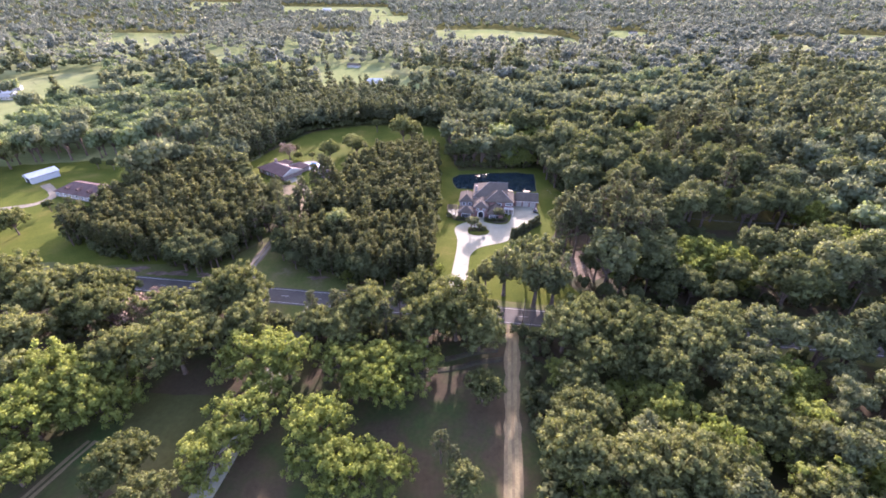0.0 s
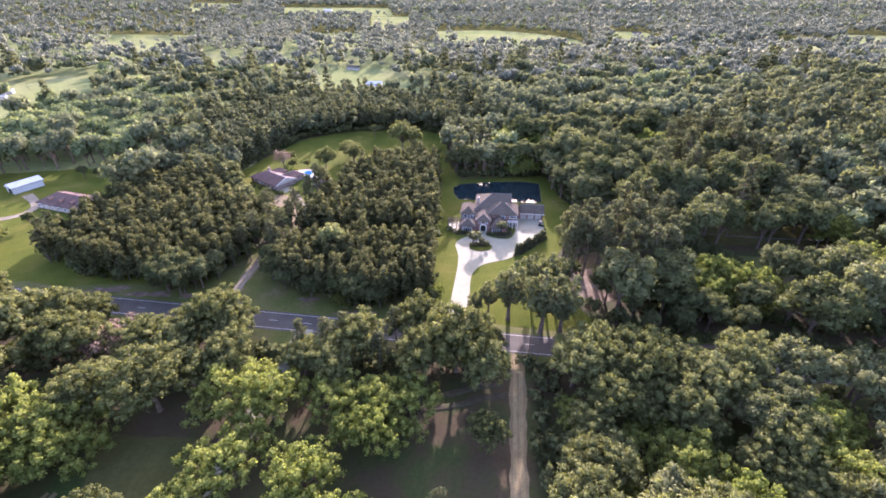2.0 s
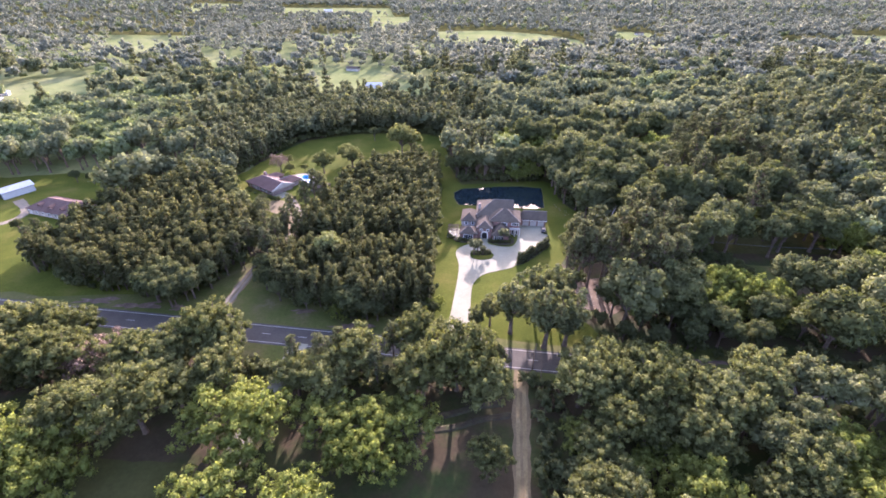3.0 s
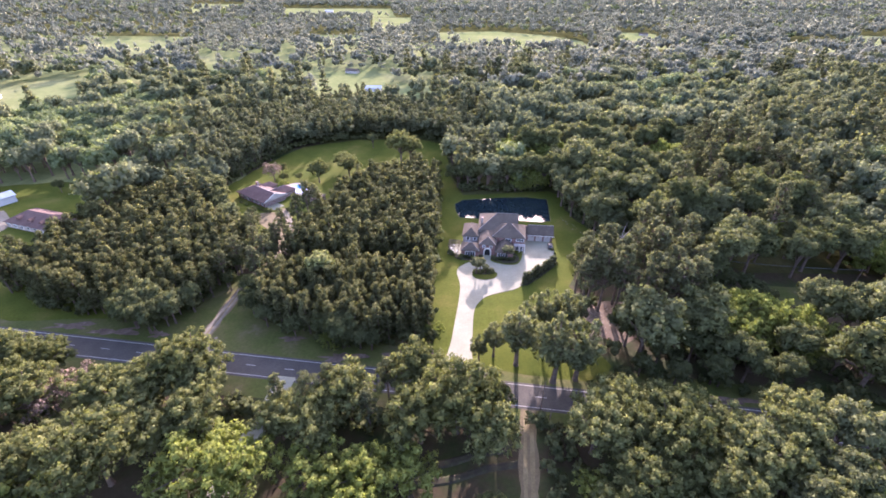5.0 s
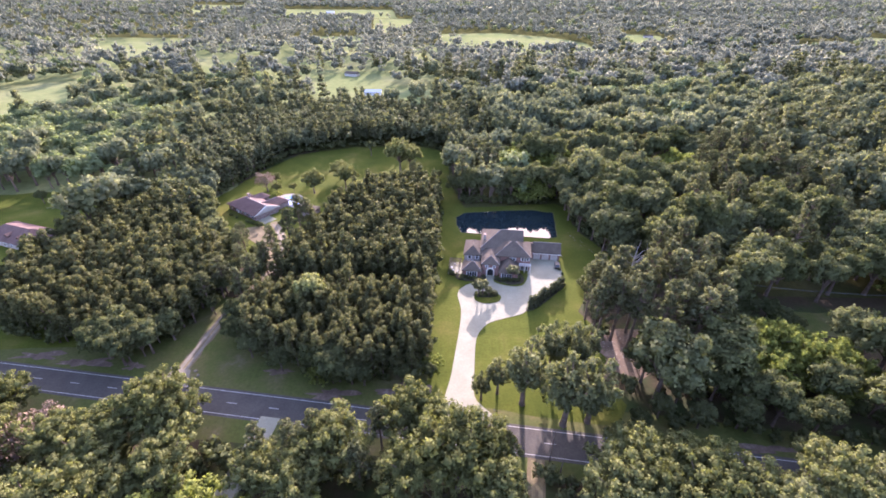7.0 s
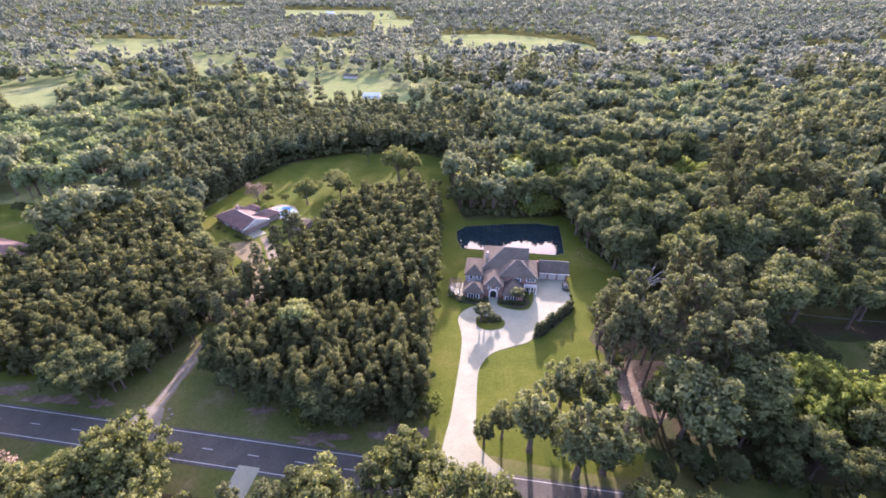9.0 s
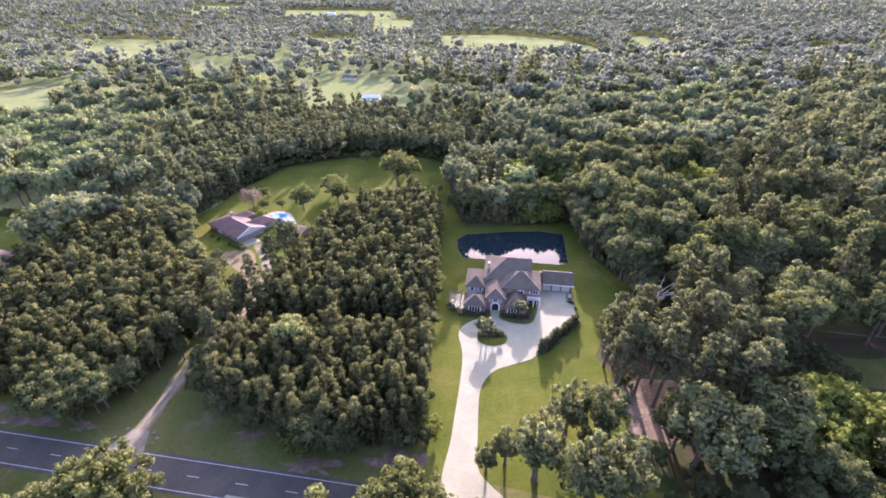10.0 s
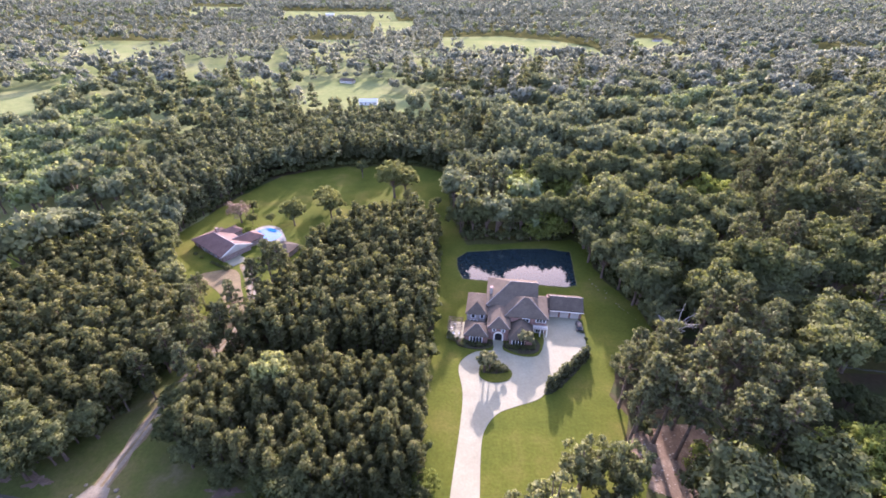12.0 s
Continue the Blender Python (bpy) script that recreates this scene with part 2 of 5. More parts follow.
def ribbon(line, width, z0, z1, wobble=0.0):
    """A strip of that width along a line; gives the outline."""
    left, right = [], []
    for i, p in enumerate(line):
        a, b = Vector(line[max(i - 1, 0)]), Vector(line[min(i + 1, len(line) - 1)])
        d = (b - a).normalized()
        w = width / 2 * (1 + wobble * noise.noise(Vector((p[0] * 0.4, p[1] * 0.4, 1))))
        left.append((p[0] - d.y * w, p[1] + d.x * w))
        right.append((p[0] + d.y * w, p[1] - d.x * w))
    bm = bmesh.new()
    rows = []
    for (ax, ay), (bx, by) in zip(left, right):
        rows.append([bm.verts.new(c) for c in ((ax, ay, z0), (ax, ay, z1), (bx, by, z1), (bx, by, z0))])
    for r, s in zip(rows, rows[1:]):
        for k in range(3):
            bm.faces.new((r[k], s[k], s[k + 1], r[k + 1]))
    bmesh.ops.recalc_face_normals(bm, faces=bm.faces[:])
    return bm


def tube_np(path, radii, sides=6):
    """A tapered tube as arrays."""
    path = np.array(path, float)
    vs = []
    for i, (p, r) in enumerate(zip(path, radii)):
        d = path[min(i + 1, len(path) - 1)] - path[max(i - 1, 0)]
        d = d / (np.linalg.norm(d) + 1e-9)
        a = np.cross(d, (0.3, 1.0, 0.2))
        a /= np.linalg.norm(a)
        b = np.cross(d, a)
        ang = np.arange(sides) * 2 * np.pi / sides
        vs.append(p + r * (np.cos(ang)[:, None] * a + np.sin(ang)[:, None] * b))
    f = [(i * sides + j, i * sides + (j + 1) % sides, (i + 1) * sides + (j + 1) % sides, (i + 1) * sides + j)
         for i in range(len(path) - 1) for j in range(sides)]
    return np.concatenate(vs), np.array(f)


def merge(pieces):
    """Joins (verts, faces) or (verts, faces, normals)."""
    vs, fs, ns, o = [], [], [], 0
    for piece in pieces:
        v, f = piece[:2]
        vs.append(v)
        fs.append(np.where(f < 0, -1, f + o))
        ns.append(piece[2] if len(piece) > 2 else None)
        o += len(v)
    if ns[0] is None:
        return np.concatenate(vs), np.concatenate(fs)
    return np.concatenate(vs), np.concatenate(fs), np.concatenate(ns)


def mesh_np(name, verts, quads, materials, index=None, tone=None, normals=None):
    me = bpy.data.meshes.new(name)
    nq = len(quads)
    me.vertices.add(len(verts))
    me.vertices.foreach_set("co", np.ascontiguousarray(verts, np.float32).ravel())
    quads = np.asarray(quads)
    corners = quads.ravel()
    corners = corners[corners >= 0]
    sizes = (quads >= 0).sum(axis=1)
    me.loops.add(len(corners))
    me.loops.foreach_set("vertex_index", np.ascontiguousarray(corners, np.int32))
    me.polygons.add(nq)
    me.polygons.foreach_set("loop_start", np.ascontiguousarray(np.cumsum(sizes) - sizes, np.int32))
    for m in materials:
        me.materials.append(m)
    if index is not None:
        me.polygons.foreach_set("material_index", np.ascontiguousarray(index, np.int32))
    if tone is not None:
        me.attributes.new("tone", 'FLOAT', 'POINT').data.foreach_set("value", np.ascontiguousarray(tone, np.float32))
    if normals is not None:
        me.attributes.new("custom_normal", 'FLOAT_VECTOR', 'POINT').data.foreach_set("vector", np.ascontiguousarray(normals, np.float32).ravel())
    me.update(calc_edges=True)
    return me


# ---- trees ----
def unit(v):
    return v / (np.linalg.norm(v, axis=-1, keepdims=True) + 1e-9)


def sprays(rng, pts, nrm, size):
    """Leaf sprays, three corners each."""
    n = len(pts)
    t = unit(np.cross(nrm, rng.normal(size=(n, 3))))
    b = np.cross(nrm, t)
    s = size[:, None]
    w = rng.uniform(0.8, 1.2, (3, n, 1))
    q = np.stack([pts + t * s * 0.66 * w[0], pts + (b * 0.56 - t * 0.34) * s * w[1], pts + (-b * 0.56 - t * 0.34) * s * w[2]], 1)
    f = np.full((n, 4), -1)
    f[:, :3] = np.arange(n * 3).reshape(n, 3)
    return q.reshape(-1, 3), f, np.repeat(nrm, 3, axis=0)


def cube_ball():
    bm = bmesh.new()
    bmesh.ops.create_cube(bm, size=2.0)
    bmesh.ops.subdivide_edges(bm, edges=bm.edges[:], cuts=1, use_grid_fill=True)
    v = unit(np.array([w.co[:] for w in bm.verts]))
    f = np.array([[w.index for w in p.verts] for p in bm.faces])
    bm.free()
    return v, f


BALL_V, BALL_F = cube_ball()


BOX_V = unit(np.array([(x, y, z) for x in (-1, 1) for y in (-1, 1) for z in (-1, 1)], float))
BOX_F = np.array([(0, 1, 3, 2), (4, 6, 7, 5), (0, 4, 5, 1), (2, 3, 7, 6), (0, 2, 6, 4), (1, 5, 7, 3)])


def lobed(rng, lobes, count, size, up=0.25, core=0.80, shuffle=0.6, rough=False, soften=0.38, lift=0.0):
    """A crown out of rounded boughs: dim cores and a skin of leaf sprays."""
    lobes = np.array(lobes)
    c, r = lobes[:, :3], lobes[:, 3]
    pieces = []
    for ci, ri in zip(c, r):
        bv, bf = (BOX_V, BOX_F) if rough else (BALL_V, BALL_F)
        pieces.append((ci + bv * ri * core * rng.uniform(0.8, 1.1, (len(bv), 1)), bf, bv))
    w = r ** 2
    k = rng.choice(len(r), size=count * 2, p=w / w.sum())
    d = unit(rng.normal(size=(count * 2, 3)) + (0, 0, up))
    d[:, 2] = np.where(d[:, 2] < -0.45, -d[:, 2], d[:, 2])
    pts = c[k] + d * (r[k] * (rng.uniform(0.72, 1.16, count * 2) + rng.exponential(0.09, count * 2)))[:, None]
    dist = np.linalg.norm(pts[:, None, :] - c[None], axis=2) / r[None]
    keep = (dist > 0.72).all(axis=1)
    pts, d, k = pts[keep][:count], d[keep][:count], k[keep][:count]
    nrm = unit(d + shuffle * rng.normal(size=d.shape))
    v, f, _ = sprays(rng, pts, nrm, size * rng.uniform(0.6, 1.35, len(pts)))
    soft = unit(d + soften * rng.normal(size=d.shape) + (0, 0, lift))
    pieces.append((v, f, np.repeat(soft, 3, axis=0)))
    return merge(pieces)


def oak(seed, radius, height, boughs, count, size, flat=0.75, rough=False, heads_n=6, spread=0.55, bough=(0.13, 0.24), soften=0.26, shuffle=0.6, core=0.84, lift=0.2, fill=0.78):
    """A spreading broadleaf: trunk with limbs, uneven crown of many boughs. Gives (trunk, crown) arrays."""
    rng = np.random.default_rng(seed)
    mid = height - radius * flat * 1.0
    heads = []
    for k in range(heads_n):
        a, q = k * 2.399 + rng.uniform(-0.4, 0.4), radius * spread * math.sqrt((k + 0.3) / heads_n) * rng.uniform(0.8, 1.2)
        heads.append((math.cos(a) * q, math.sin(a) * q, radius * (0.18 - 0.62 * (q / radius) ** 1.5 + rng.uniform(-0.12, 0.12)), radius * rng.uniform(0.34, 0.52)))
    lobes = []
    for i in range(boughs):
        hx, hy, hz, hr = heads[i % heads_n]
        a = i * 2.399 + rng.uniform(-0.5, 0.5)
        h = 1 - 1.8 * ((i // heads_n) + 0.5) / max(1, math.ceil(boughs / heads_n))
        ring = math.sqrt(max(0.05, 1 - h * h))
        rr = radius * rng.uniform(*bough)
        e = hr * rng.uniform(0.75, 1.1)
        lobes.append((hx + math.cos(a) * ring * e, hy + math.sin(a) * ring * e, mid + hz + h * hr * flat * 1.15 * rng.uniform(0.85, 1.1), rr))
    for hx, hy, hz, hr in heads:
        lobes.append((hx, hy, mid + hz - hr * 0.4 * (0.78 - fill), hr * fill))
    crown = lobed(rng, lobes, count, size, core=core, shuffle=shuffle, rough=rough, soften=soften, lift=lift)
    base = height * 0.022 + 0.1
    fork = height * 0.3
    woods = [tube_np([(0, 0, -0.3), (0, 0, 0.4), (rng.uniform(-.2, .2), rng.uniform(-.2, .2), fork * 0.6), (0, 0, fork), (0, 0, mid)],
                     [base * 1.6, base * 1.1, base * 0.85, base * 0.75, base * 0.3])]
    for i in range(0, boughs, 4):
        x, y, z, rr = lobes[i]
        woods.append(tube_np([(0, 0, fork * 0.92), (x * 0.45, y * 0.45, fork + (z - fork) * 0.6), (x * 0.95, y * 0.95, z)], [base * 0.5, base * 0.32, base * 0.1], 5))
    return merge(woods), crown


def pine(seed, radius, height, count, size, bare=0.34, tiers=6, rough=True, lift=0.3):
    """A plantation pine: straight stem, whorls of tufts that round off to a blunt uneven top."""
    rng = np.random.default_rng(seed)
    lobes = []
    z0 = height * bare
    lean = rng.uniform(-0.25, 0.25, 2) * radius
    for t in range(tiers):
        f = t / (tiers - 1)
        rad = radius * max(0.0, 1 - f ** 1.9) * rng.uniform(0.85, 1.12)
        z = z0 + (height - z0 - radius * 0.42) * f
        if f > 0.9:
            for j in range(2):
                lobes.append((lean[0] + rng.uniform(-0.3, 0.3) * radius, lean[1] + rng.uniform(-0.3, 0.3) * radius, z + rng.uniform(-0.3, 0.1) * radius, radius * rng.uniform(0.30, 0.42)))
            continue
        m = max(3, int(5 * (1 - f * 0.4)))
        for j in range(m):
            a = j * 2 * math.pi / m + t * 1.1 + rng.uniform(-0.45, 0.45)
            q = rad * rng.uniform(0.36, 0.78)
            lobes.append((lean[0] * f + math.cos(a) * q, lean[1] * f + math.sin(a) * q, z + rng.uniform(-0.5, 0.5), radius * rng.uniform(0.24, 0.40)))
    crown = lobed(rng, lobes, count, size, up=0.5, core=0.76, shuffle=0.7, rough=rough, soften=0.28, lift=lift)
    base = 0.09 + height * 0.009
    wood = [tube_np([(0, 0, -0.3), (lean[0] * 0.3, lean[1] * 0.3, height * 0.5), (lean[0] * 0.8, lean[1] * 0.8, height - 1.6)], [base * 1.2, base * 0.85, base * 0.25])]
    for i in range(6):
        a, z = i * 2.4, z0 * rng.uniform(0.7, 1.0)
        wood.append(tube_np([(0, 0, z), (math.cos(a) * radius * 0.6, math.sin(a) * radius * 0.6, z + 0.5)], [0.06, 0.03], 4))
    return merge(wood), crown


def tall_pine(seed, radius, height, count, size):
    """An old pine: long bare stem, loose flat boughs with gaps near the top."""
    rng = np.random.default_rng(seed)
    lobes = []
    for i in range(58):
        f = i / 57
        a = i * 2.399 + rng.uniform(-0.4, 0.4)
        q = radius * (0.95 - 0.62 * f ** 1.5) * rng.uniform(0.25, 1.0)
        lobes.append((math.cos(a) * q, math.sin(a) * q, height * (0.50 + 0.48 * f) + rng.uniform(-0.9, 0.9), radius * rng.uniform(0.09, 0.17)))
    crown = lobed(rng, lobes, count, size, up=0.4, core=0.6, shuffle=0.8, rough=True, soften=0.55)
    wood = [tube_np([(0, 0, -0.3), (0.2, 0.1, height * 0.4), (0, 0, height * 0.95)], [0.46, 0.34, 0.08])]
    for x, y, z, rr in lobes[::2]:
        wood.append(tube_np([(0, 0, z - 1.2), (x * 0.6, y * 0.6, z - 0.3), (x, y, z)], [0.14, 0.09, 0.03], 4))
    return merge(wood), crown


class Kind:
    """A kind of tree with a few built shapes; single trees are things, crowds are joined."""

    def __init__(self, name, label, category, group, material, shapes):
        self.name, self.label, self.category, self.group, self.material = name, label, category, group, material
        self.shapes = shapes
        self.proto = [None] * len(shapes)
        self.count = 0

    def plant(self, x, y, scale=1.0, rot=0.0, z=0.0):
        i = self.count % len(self.shapes)
        self.count += 1
        m = pose(x, y, z, 0, 0, rot) @ Matrix.Diagonal((scale, scale, scale * random.uniform(0.93, 1.07), 1))
        if self.proto[i] is None:
            top = empty(self.name, label=self.label, category=self.category, group=self.group)
            (tv, tf), (cv, cf, cn) = self.shapes[i]
            t = new("trunk", mesh_np("trunk", tv, tf, [M_BARK]))
            c = new("crown", mesh_np("crown", cv, cf, [self.material], normals=cn))
            t.parent = c.parent = top
            top.matrix_basis = m
            self.proto[i] = top
            return top
        base = self.proto[i]
        keep = base.scale.copy()
        base.scale = (1, 1, 1)
        ob = copy_thing(base, m)
        base.scale = keep
        return ob


def crowd(name, spots, kinds, label, category):
    """Many trees in one mesh. spots: x, y, scale, rot, kind index. Stems are left out where the crowns hide them."""
    rng = np.random.default_rng(len(spots))
    vs, fs, ix, tn, nn, o = [], [], [], [], [], 0
    mats = [k.material for k in kinds] + [M_BARK]
    for x, y, s, rot, k in spots:
        (tv, tf), (cv, cf, cn) = kinds[k].shapes[rng.integers(len(kinds[k].shapes))]
        ca, sa = math.cos(rot), math.sin(rot)
        turn = np.array(((ca, sa, 0), (-sa, ca, 0), (0, 0, rng.uniform(0.88, 1.12))))
        tone = rng.uniform()
        for v, f, mi, n3 in ((cv, cf, k, cn), (tv, tf, len(kinds), unit(tv * (1, 1, 0)))):
            if mi == len(kinds) and (y > 300 or (x > 60 and y > 180)):
                continue
            vs.append(v @ turn * s + (x, y, 0))
            fs.append(np.where(f < 0, -1, f + o))
            nn.append(n3 @ turn)
            ix.append(np.full(len(f), mi))
            tn.append(np.full(len(v), tone))
            o += len(v)
    me = mesh_np(name, np.concatenate(vs), np.concatenate(fs), mats, np.concatenate(ix), np.concatenate(tn), np.concatenate(nn))
    return tagged(new(name, me), label=label, category=category, kind="stuff")


def inside(x, y, poly):
    hit, j = False, len(poly) - 1
    for i in range(len(poly)):
        (xi, yi), (xj, yj) = poly[i], poly[j]
        if (yi > y) != (yj > y) and x < (xj - xi) * (y - yi) / (yj - yi) + xi:
            hit = not hit
        j = i
    return hit


def scatter(poly, step, jitter, seed, row=0.88):
    rng = random.Random(seed)
    xs, ys = [p[0] for p in poly], [p[1] for p in poly]
    out, y, r = [], min(ys), 0
    while y < max(ys):
        x = min(xs) + (step / 2 if r % 2 else 0)
        while x < max(xs):
            px, py = x + rng.uniform(-jitter, jitter) * step, y + rng.uniform(-jitter, jitter) * step
            if inside(px, py, poly):
                out.append((px, py))
            x += step
        y += step * row
        r += 1
    return out


# ---- the setting ----
ROAD_T = -0.1353                                   # slope of the highway across the plan
def road_y(x, off=0.0):
    return 118.7 + ROAD_T * x + off * 1.0096


bm = bmesh.new()
bmesh.ops.create_grid(bm, x_segments=24, y_segments=24, size=9000)
ground = tagged(mesh_ob("ground", bm, M_LITTER), "brown leaf litter and rough grass on level ground", "ground", kind="structure")

STRIP = [(-4.6, 127.6), (21.1, 123.7), (46.3, 120.8), (50.2, 127.6), (46, 136.4), (50.4, 144.1), (45.8, 150.9), (49.7, 159.5), (46.6, 166.2), (49.5, 171.9), (52.4, 177.6), (68, 183.2), (69.8, 192.6), (68.5, 206.5), (63.4, 217.6), (60.2, 229.5), (61.8, 246.7), (55.9, 252.1), (9.7, 246.7), (2.9, 275.3), (1.9, 329.1),
         (-18.6, 342.6), (-61.6, 340.9), (-97.6, 325.7), (-112.2, 289.4), (-121.2, 255.7), (-114.3, 235.9), (-103.3, 217.6), (-84.4, 199.1), (-64.8, 197.3), (-59.3, 226.8), (-55, 246.7), (-44.1, 262), (-11.5, 266.4), (-2.9, 255.7), (-2.9, 193.5), (-4, 146.1)]
lawn = tagged(mesh_ob("lawn", prism(ragged(STRIP, 1.5), -0.2, 0.03), M_LAWN), "mown yellow-green lawn round the houses and behind the pines", "lawn", kind="structure")
verge_n = [(x, road_y(x, 3.6)) for x in range(-400, 401, 20)] + [(x, road_y(x, 3.6 + w)) for x, w in ((400, 9), (200, 9), (60, 9), (24, 7), (-6, 14), (-30, 17), (-58, 20), (-66, 40), (-84, 40), (-92, 16), (-130, 18), (-170, 22), (-400, 14))]
tagged(mesh_ob("verge", prism(ragged(verge_n, 0.8, 5, 3), -0.2, 0.02), M_VERGE), "rough grass verge with bare soil patches along the highway", "verge", kind="structure")
verge_s = [(x, road_y(x, -3.6)) for x in range(400, -401, -20)] + [(x, road_y(x, -3.6 - w)) for x, w in ((-400, 9), (-130, 9), (-60, 8), (0, 5), (200, 5), (400, 6))]
tagged(mesh_ob("verge", prism(ragged(verge_s, 0.8, 5, 5), -0.2, 0.02), M_VERGE), "rough grass verge along the highway beside the trees", "verge", kind="structure")
WEST = [(-127.8, 146.1), (-99.8, 148), (-148.7, 167.1), (-169.5, 186), (-160.9, 216.7), (-150.2, 253.9), (-134.1, 268.2), (-172.7, 262.9), (-220.6, 264.7), (-289.2, 250.3), (-303.2, 207.5), (-298.6, 155.7)]
tagged(mesh_ob("lawn", prism(ragged(WEST, 2, 6, 9), -0.2, 0.025), M_LAWN), "mown lawn with tree shadows beside a brown-roofed house", "lawn", kind="structure")
SOIL = [(44.9, 143.2), (48, 138.8), (58, 137.4), (68.9, 142.2), (72.8, 149.9), (66.6, 156.6), (56.6, 158.5), (48.8, 152.8)]
tagged(mesh_ob("ground", prism(ragged(SOIL, 2, 4, 6), -0.2, 0.022), M_SOIL), "bare sandy soil littered with pale chips under pines", "ground", kind="structure")
for i, (x, y, w, d) in enumerate(((-30.1, 129.6, 7, 2.4), (-12.1, 130.8, 6, 2.6), (-5, 131.3, 3, 3), (-48.1, 137.8, 5, 2), (-108, 140.8, 8, 2), (-123.9, 143.7, 9, 2), (-92.1, 139.5, 4, 2), (111.1, 109.5, 16, 1.8), (80.7, 113.9, 9, 1.6))):
    ring = []
    for a in range(40):
        g = 0.75 + 0.9 * noise.noise(Vector((math.cos(a * 0.157) * 1.9 + i * 7, math.sin(a * 0.157) * 1.9, 0.5))) + random.uniform(-0.12, 0.12)
        ring.append((x + w * g * math.cos(a * 0.157), y + d * g * math.sin(a * 0.157)))
    tagged(mesh_ob("ground", prism(ring, -0.2, 0.034), M_EARTH), "bare reddish soil patch at the plantation edge", "ground", kind="structure")
# the highway
road = tagged(mesh_ob("road", ribbon([(x, road_y(x)) for x in range(-900, 901, 10)], 9.0, -0.2, 0.06), M_ASPHALT), "two-lane grey asphalt highway with white lines", "road", kind="structure")
for off in (3.65, -3.65):
    part("edge_line", ribbon([(x, road_y(x, off)) for x in range(-500, 501, 20)], 0.17, 0.05, 0.075), M_PAINT, road, "worn white edge line")
for i in range(-30, 31):
    x0 = -57.2 + i * 12.19 * 0.9905
    part("lane_dash", ribbon([(x0 - 1.5, road_y(x0 - 1.5)), (x0 + 1.5, road_y(x0 + 1.5))], 0.16, 0.05, 0.075), M_PAINT, road)

# drives and tracks
dirt = curve_through([(3.1, -38), (9.3, 15.3), (15.4, 51.6), (18.5, 77), (20.1, 89.1), (22.6, 107), (23.4, 112.1)], 3, False)
track = tagged(mesh_ob("dirt_track", ribbon(dirt, 4.3, -0.2, 0.05, 0.35), M_TRACK), "brown two-rut dirt track leading to the highway", "track", kind="structure")
for off in (-0.85, 0.85):
    part("rut", ribbon([(x + off, y) for x, y in dirt[:-1]], 1.0, 0.0, 0.065, 0.5), M_SAND, track, "pale sandy wheel rut")
yard = [(-87, 83), (-58, 82), (-56, 71), (-59, 57), (-76, 55), (-81, 66)]
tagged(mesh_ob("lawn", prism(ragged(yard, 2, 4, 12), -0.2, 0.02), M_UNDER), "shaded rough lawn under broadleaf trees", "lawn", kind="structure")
path = curve_through([(-97, 42), (-92.6, 53.5), (-89.6, 62.5), (-87.5, 68)], 3, False)
for off in (-0.9, 0.9):
    tagged(mesh_ob("wheel_rut", ribbon([(x + off, y) for x, y in path], 1.0, -0.2, 0.045, 0.5), M_TRACK), "faint brown wheel rut across a shaded yard", "track", kind="structure")
gravel = curve_through([(-77.8, 130.6), (-76.9, 138.3), (-74.6, 165.2), (-70, 182.3), (-67.2, 198.2), (-69.9, 210.2), (-75.9, 222.2), (-81.5, 231.3)], 3, False)
tagged(mesh_ob("gravel_drive", ribbon(gravel, 3.8, -0.2, 0.06, 0.35), M_TRACK), "brown gravel drive between two pine plantations", "drive", kind="structure")
for off in (-0.85, 0.85):
    tagged(mesh_ob("wheel_rut", ribbon([(x + off, y) for x, y in gravel[1:-1]], 1.1, 0.0, 0.075, 0.45), M_GRAVEL), "pale gravel wheel rut", "drive", kind="structure")
tagged(mesh_ob("forecourt", prism(curve_through([(-96, 223), (-91, 225.5), (-85, 227), (-80.5, 224), (-75.5, 214), (-70, 204), (-67, 196), (-71, 196), (-77, 204), (-82, 210.5), (-88.5, 216), (-93, 218.5)], 2), -0.2, 0.085), M_TRACK), "brown-grey gravel forecourt of the low house", "drive", kind="structure")
tagged(mesh_ob("gravel_apron", prism([(-82.8, 132.7), (-72.3, 131.7), (-74.5, 138.3), (-79.1, 138.8)], -0.2, 0.08), M_GRAVEL), "flared gravel mouth of a drive at the highway", "drive", kind="structure")
DRIVE = [(1.2, 122.9), (3, 138.3), (5.6, 157.2), (6.3, 167.1), (5.3, 174.9), (6.5, 179.1), (10.8, 182.6), (16.1, 183.4), (16.5, 187.9), (19.7, 187.5), (19.3, 183.5), (24.2, 180.9), (29.6, 181.1), (32.5, 186.5), (33, 191.2), (34.1, 200),
         (46.1, 198.4), (44.8, 182.8), (39, 176.6), (30.7, 168.3), (27.3, 164.8), (21.3, 162.4), (15.4, 159.7), (11.8, 154.8), (10.5, 149.3), (9.6, 138.4), (9.2, 129.6), (11.6, 125.7), (14.9, 121.2)]
tagged(mesh_ob("driveway", prism(curve_through(DRIVE, 1.2), -0.2, 0.10), M_CONC), "pale concrete driveway with turning circle and garage apron", "driveway", kind="structure")
for line, w in (([(-45, 122), (-46.3, 112), (-48.6, 98), (-50.4, 82), (-53, 60), (-57, 36.2)], 5.4),):
    tagged(mesh_ob("driveway", ribbon(curve_through(line, 3, False), w, -0.2, 0.08), M_CONC), "pale concrete drive under broadleaf trees by the highway", "driveway", kind="structure")
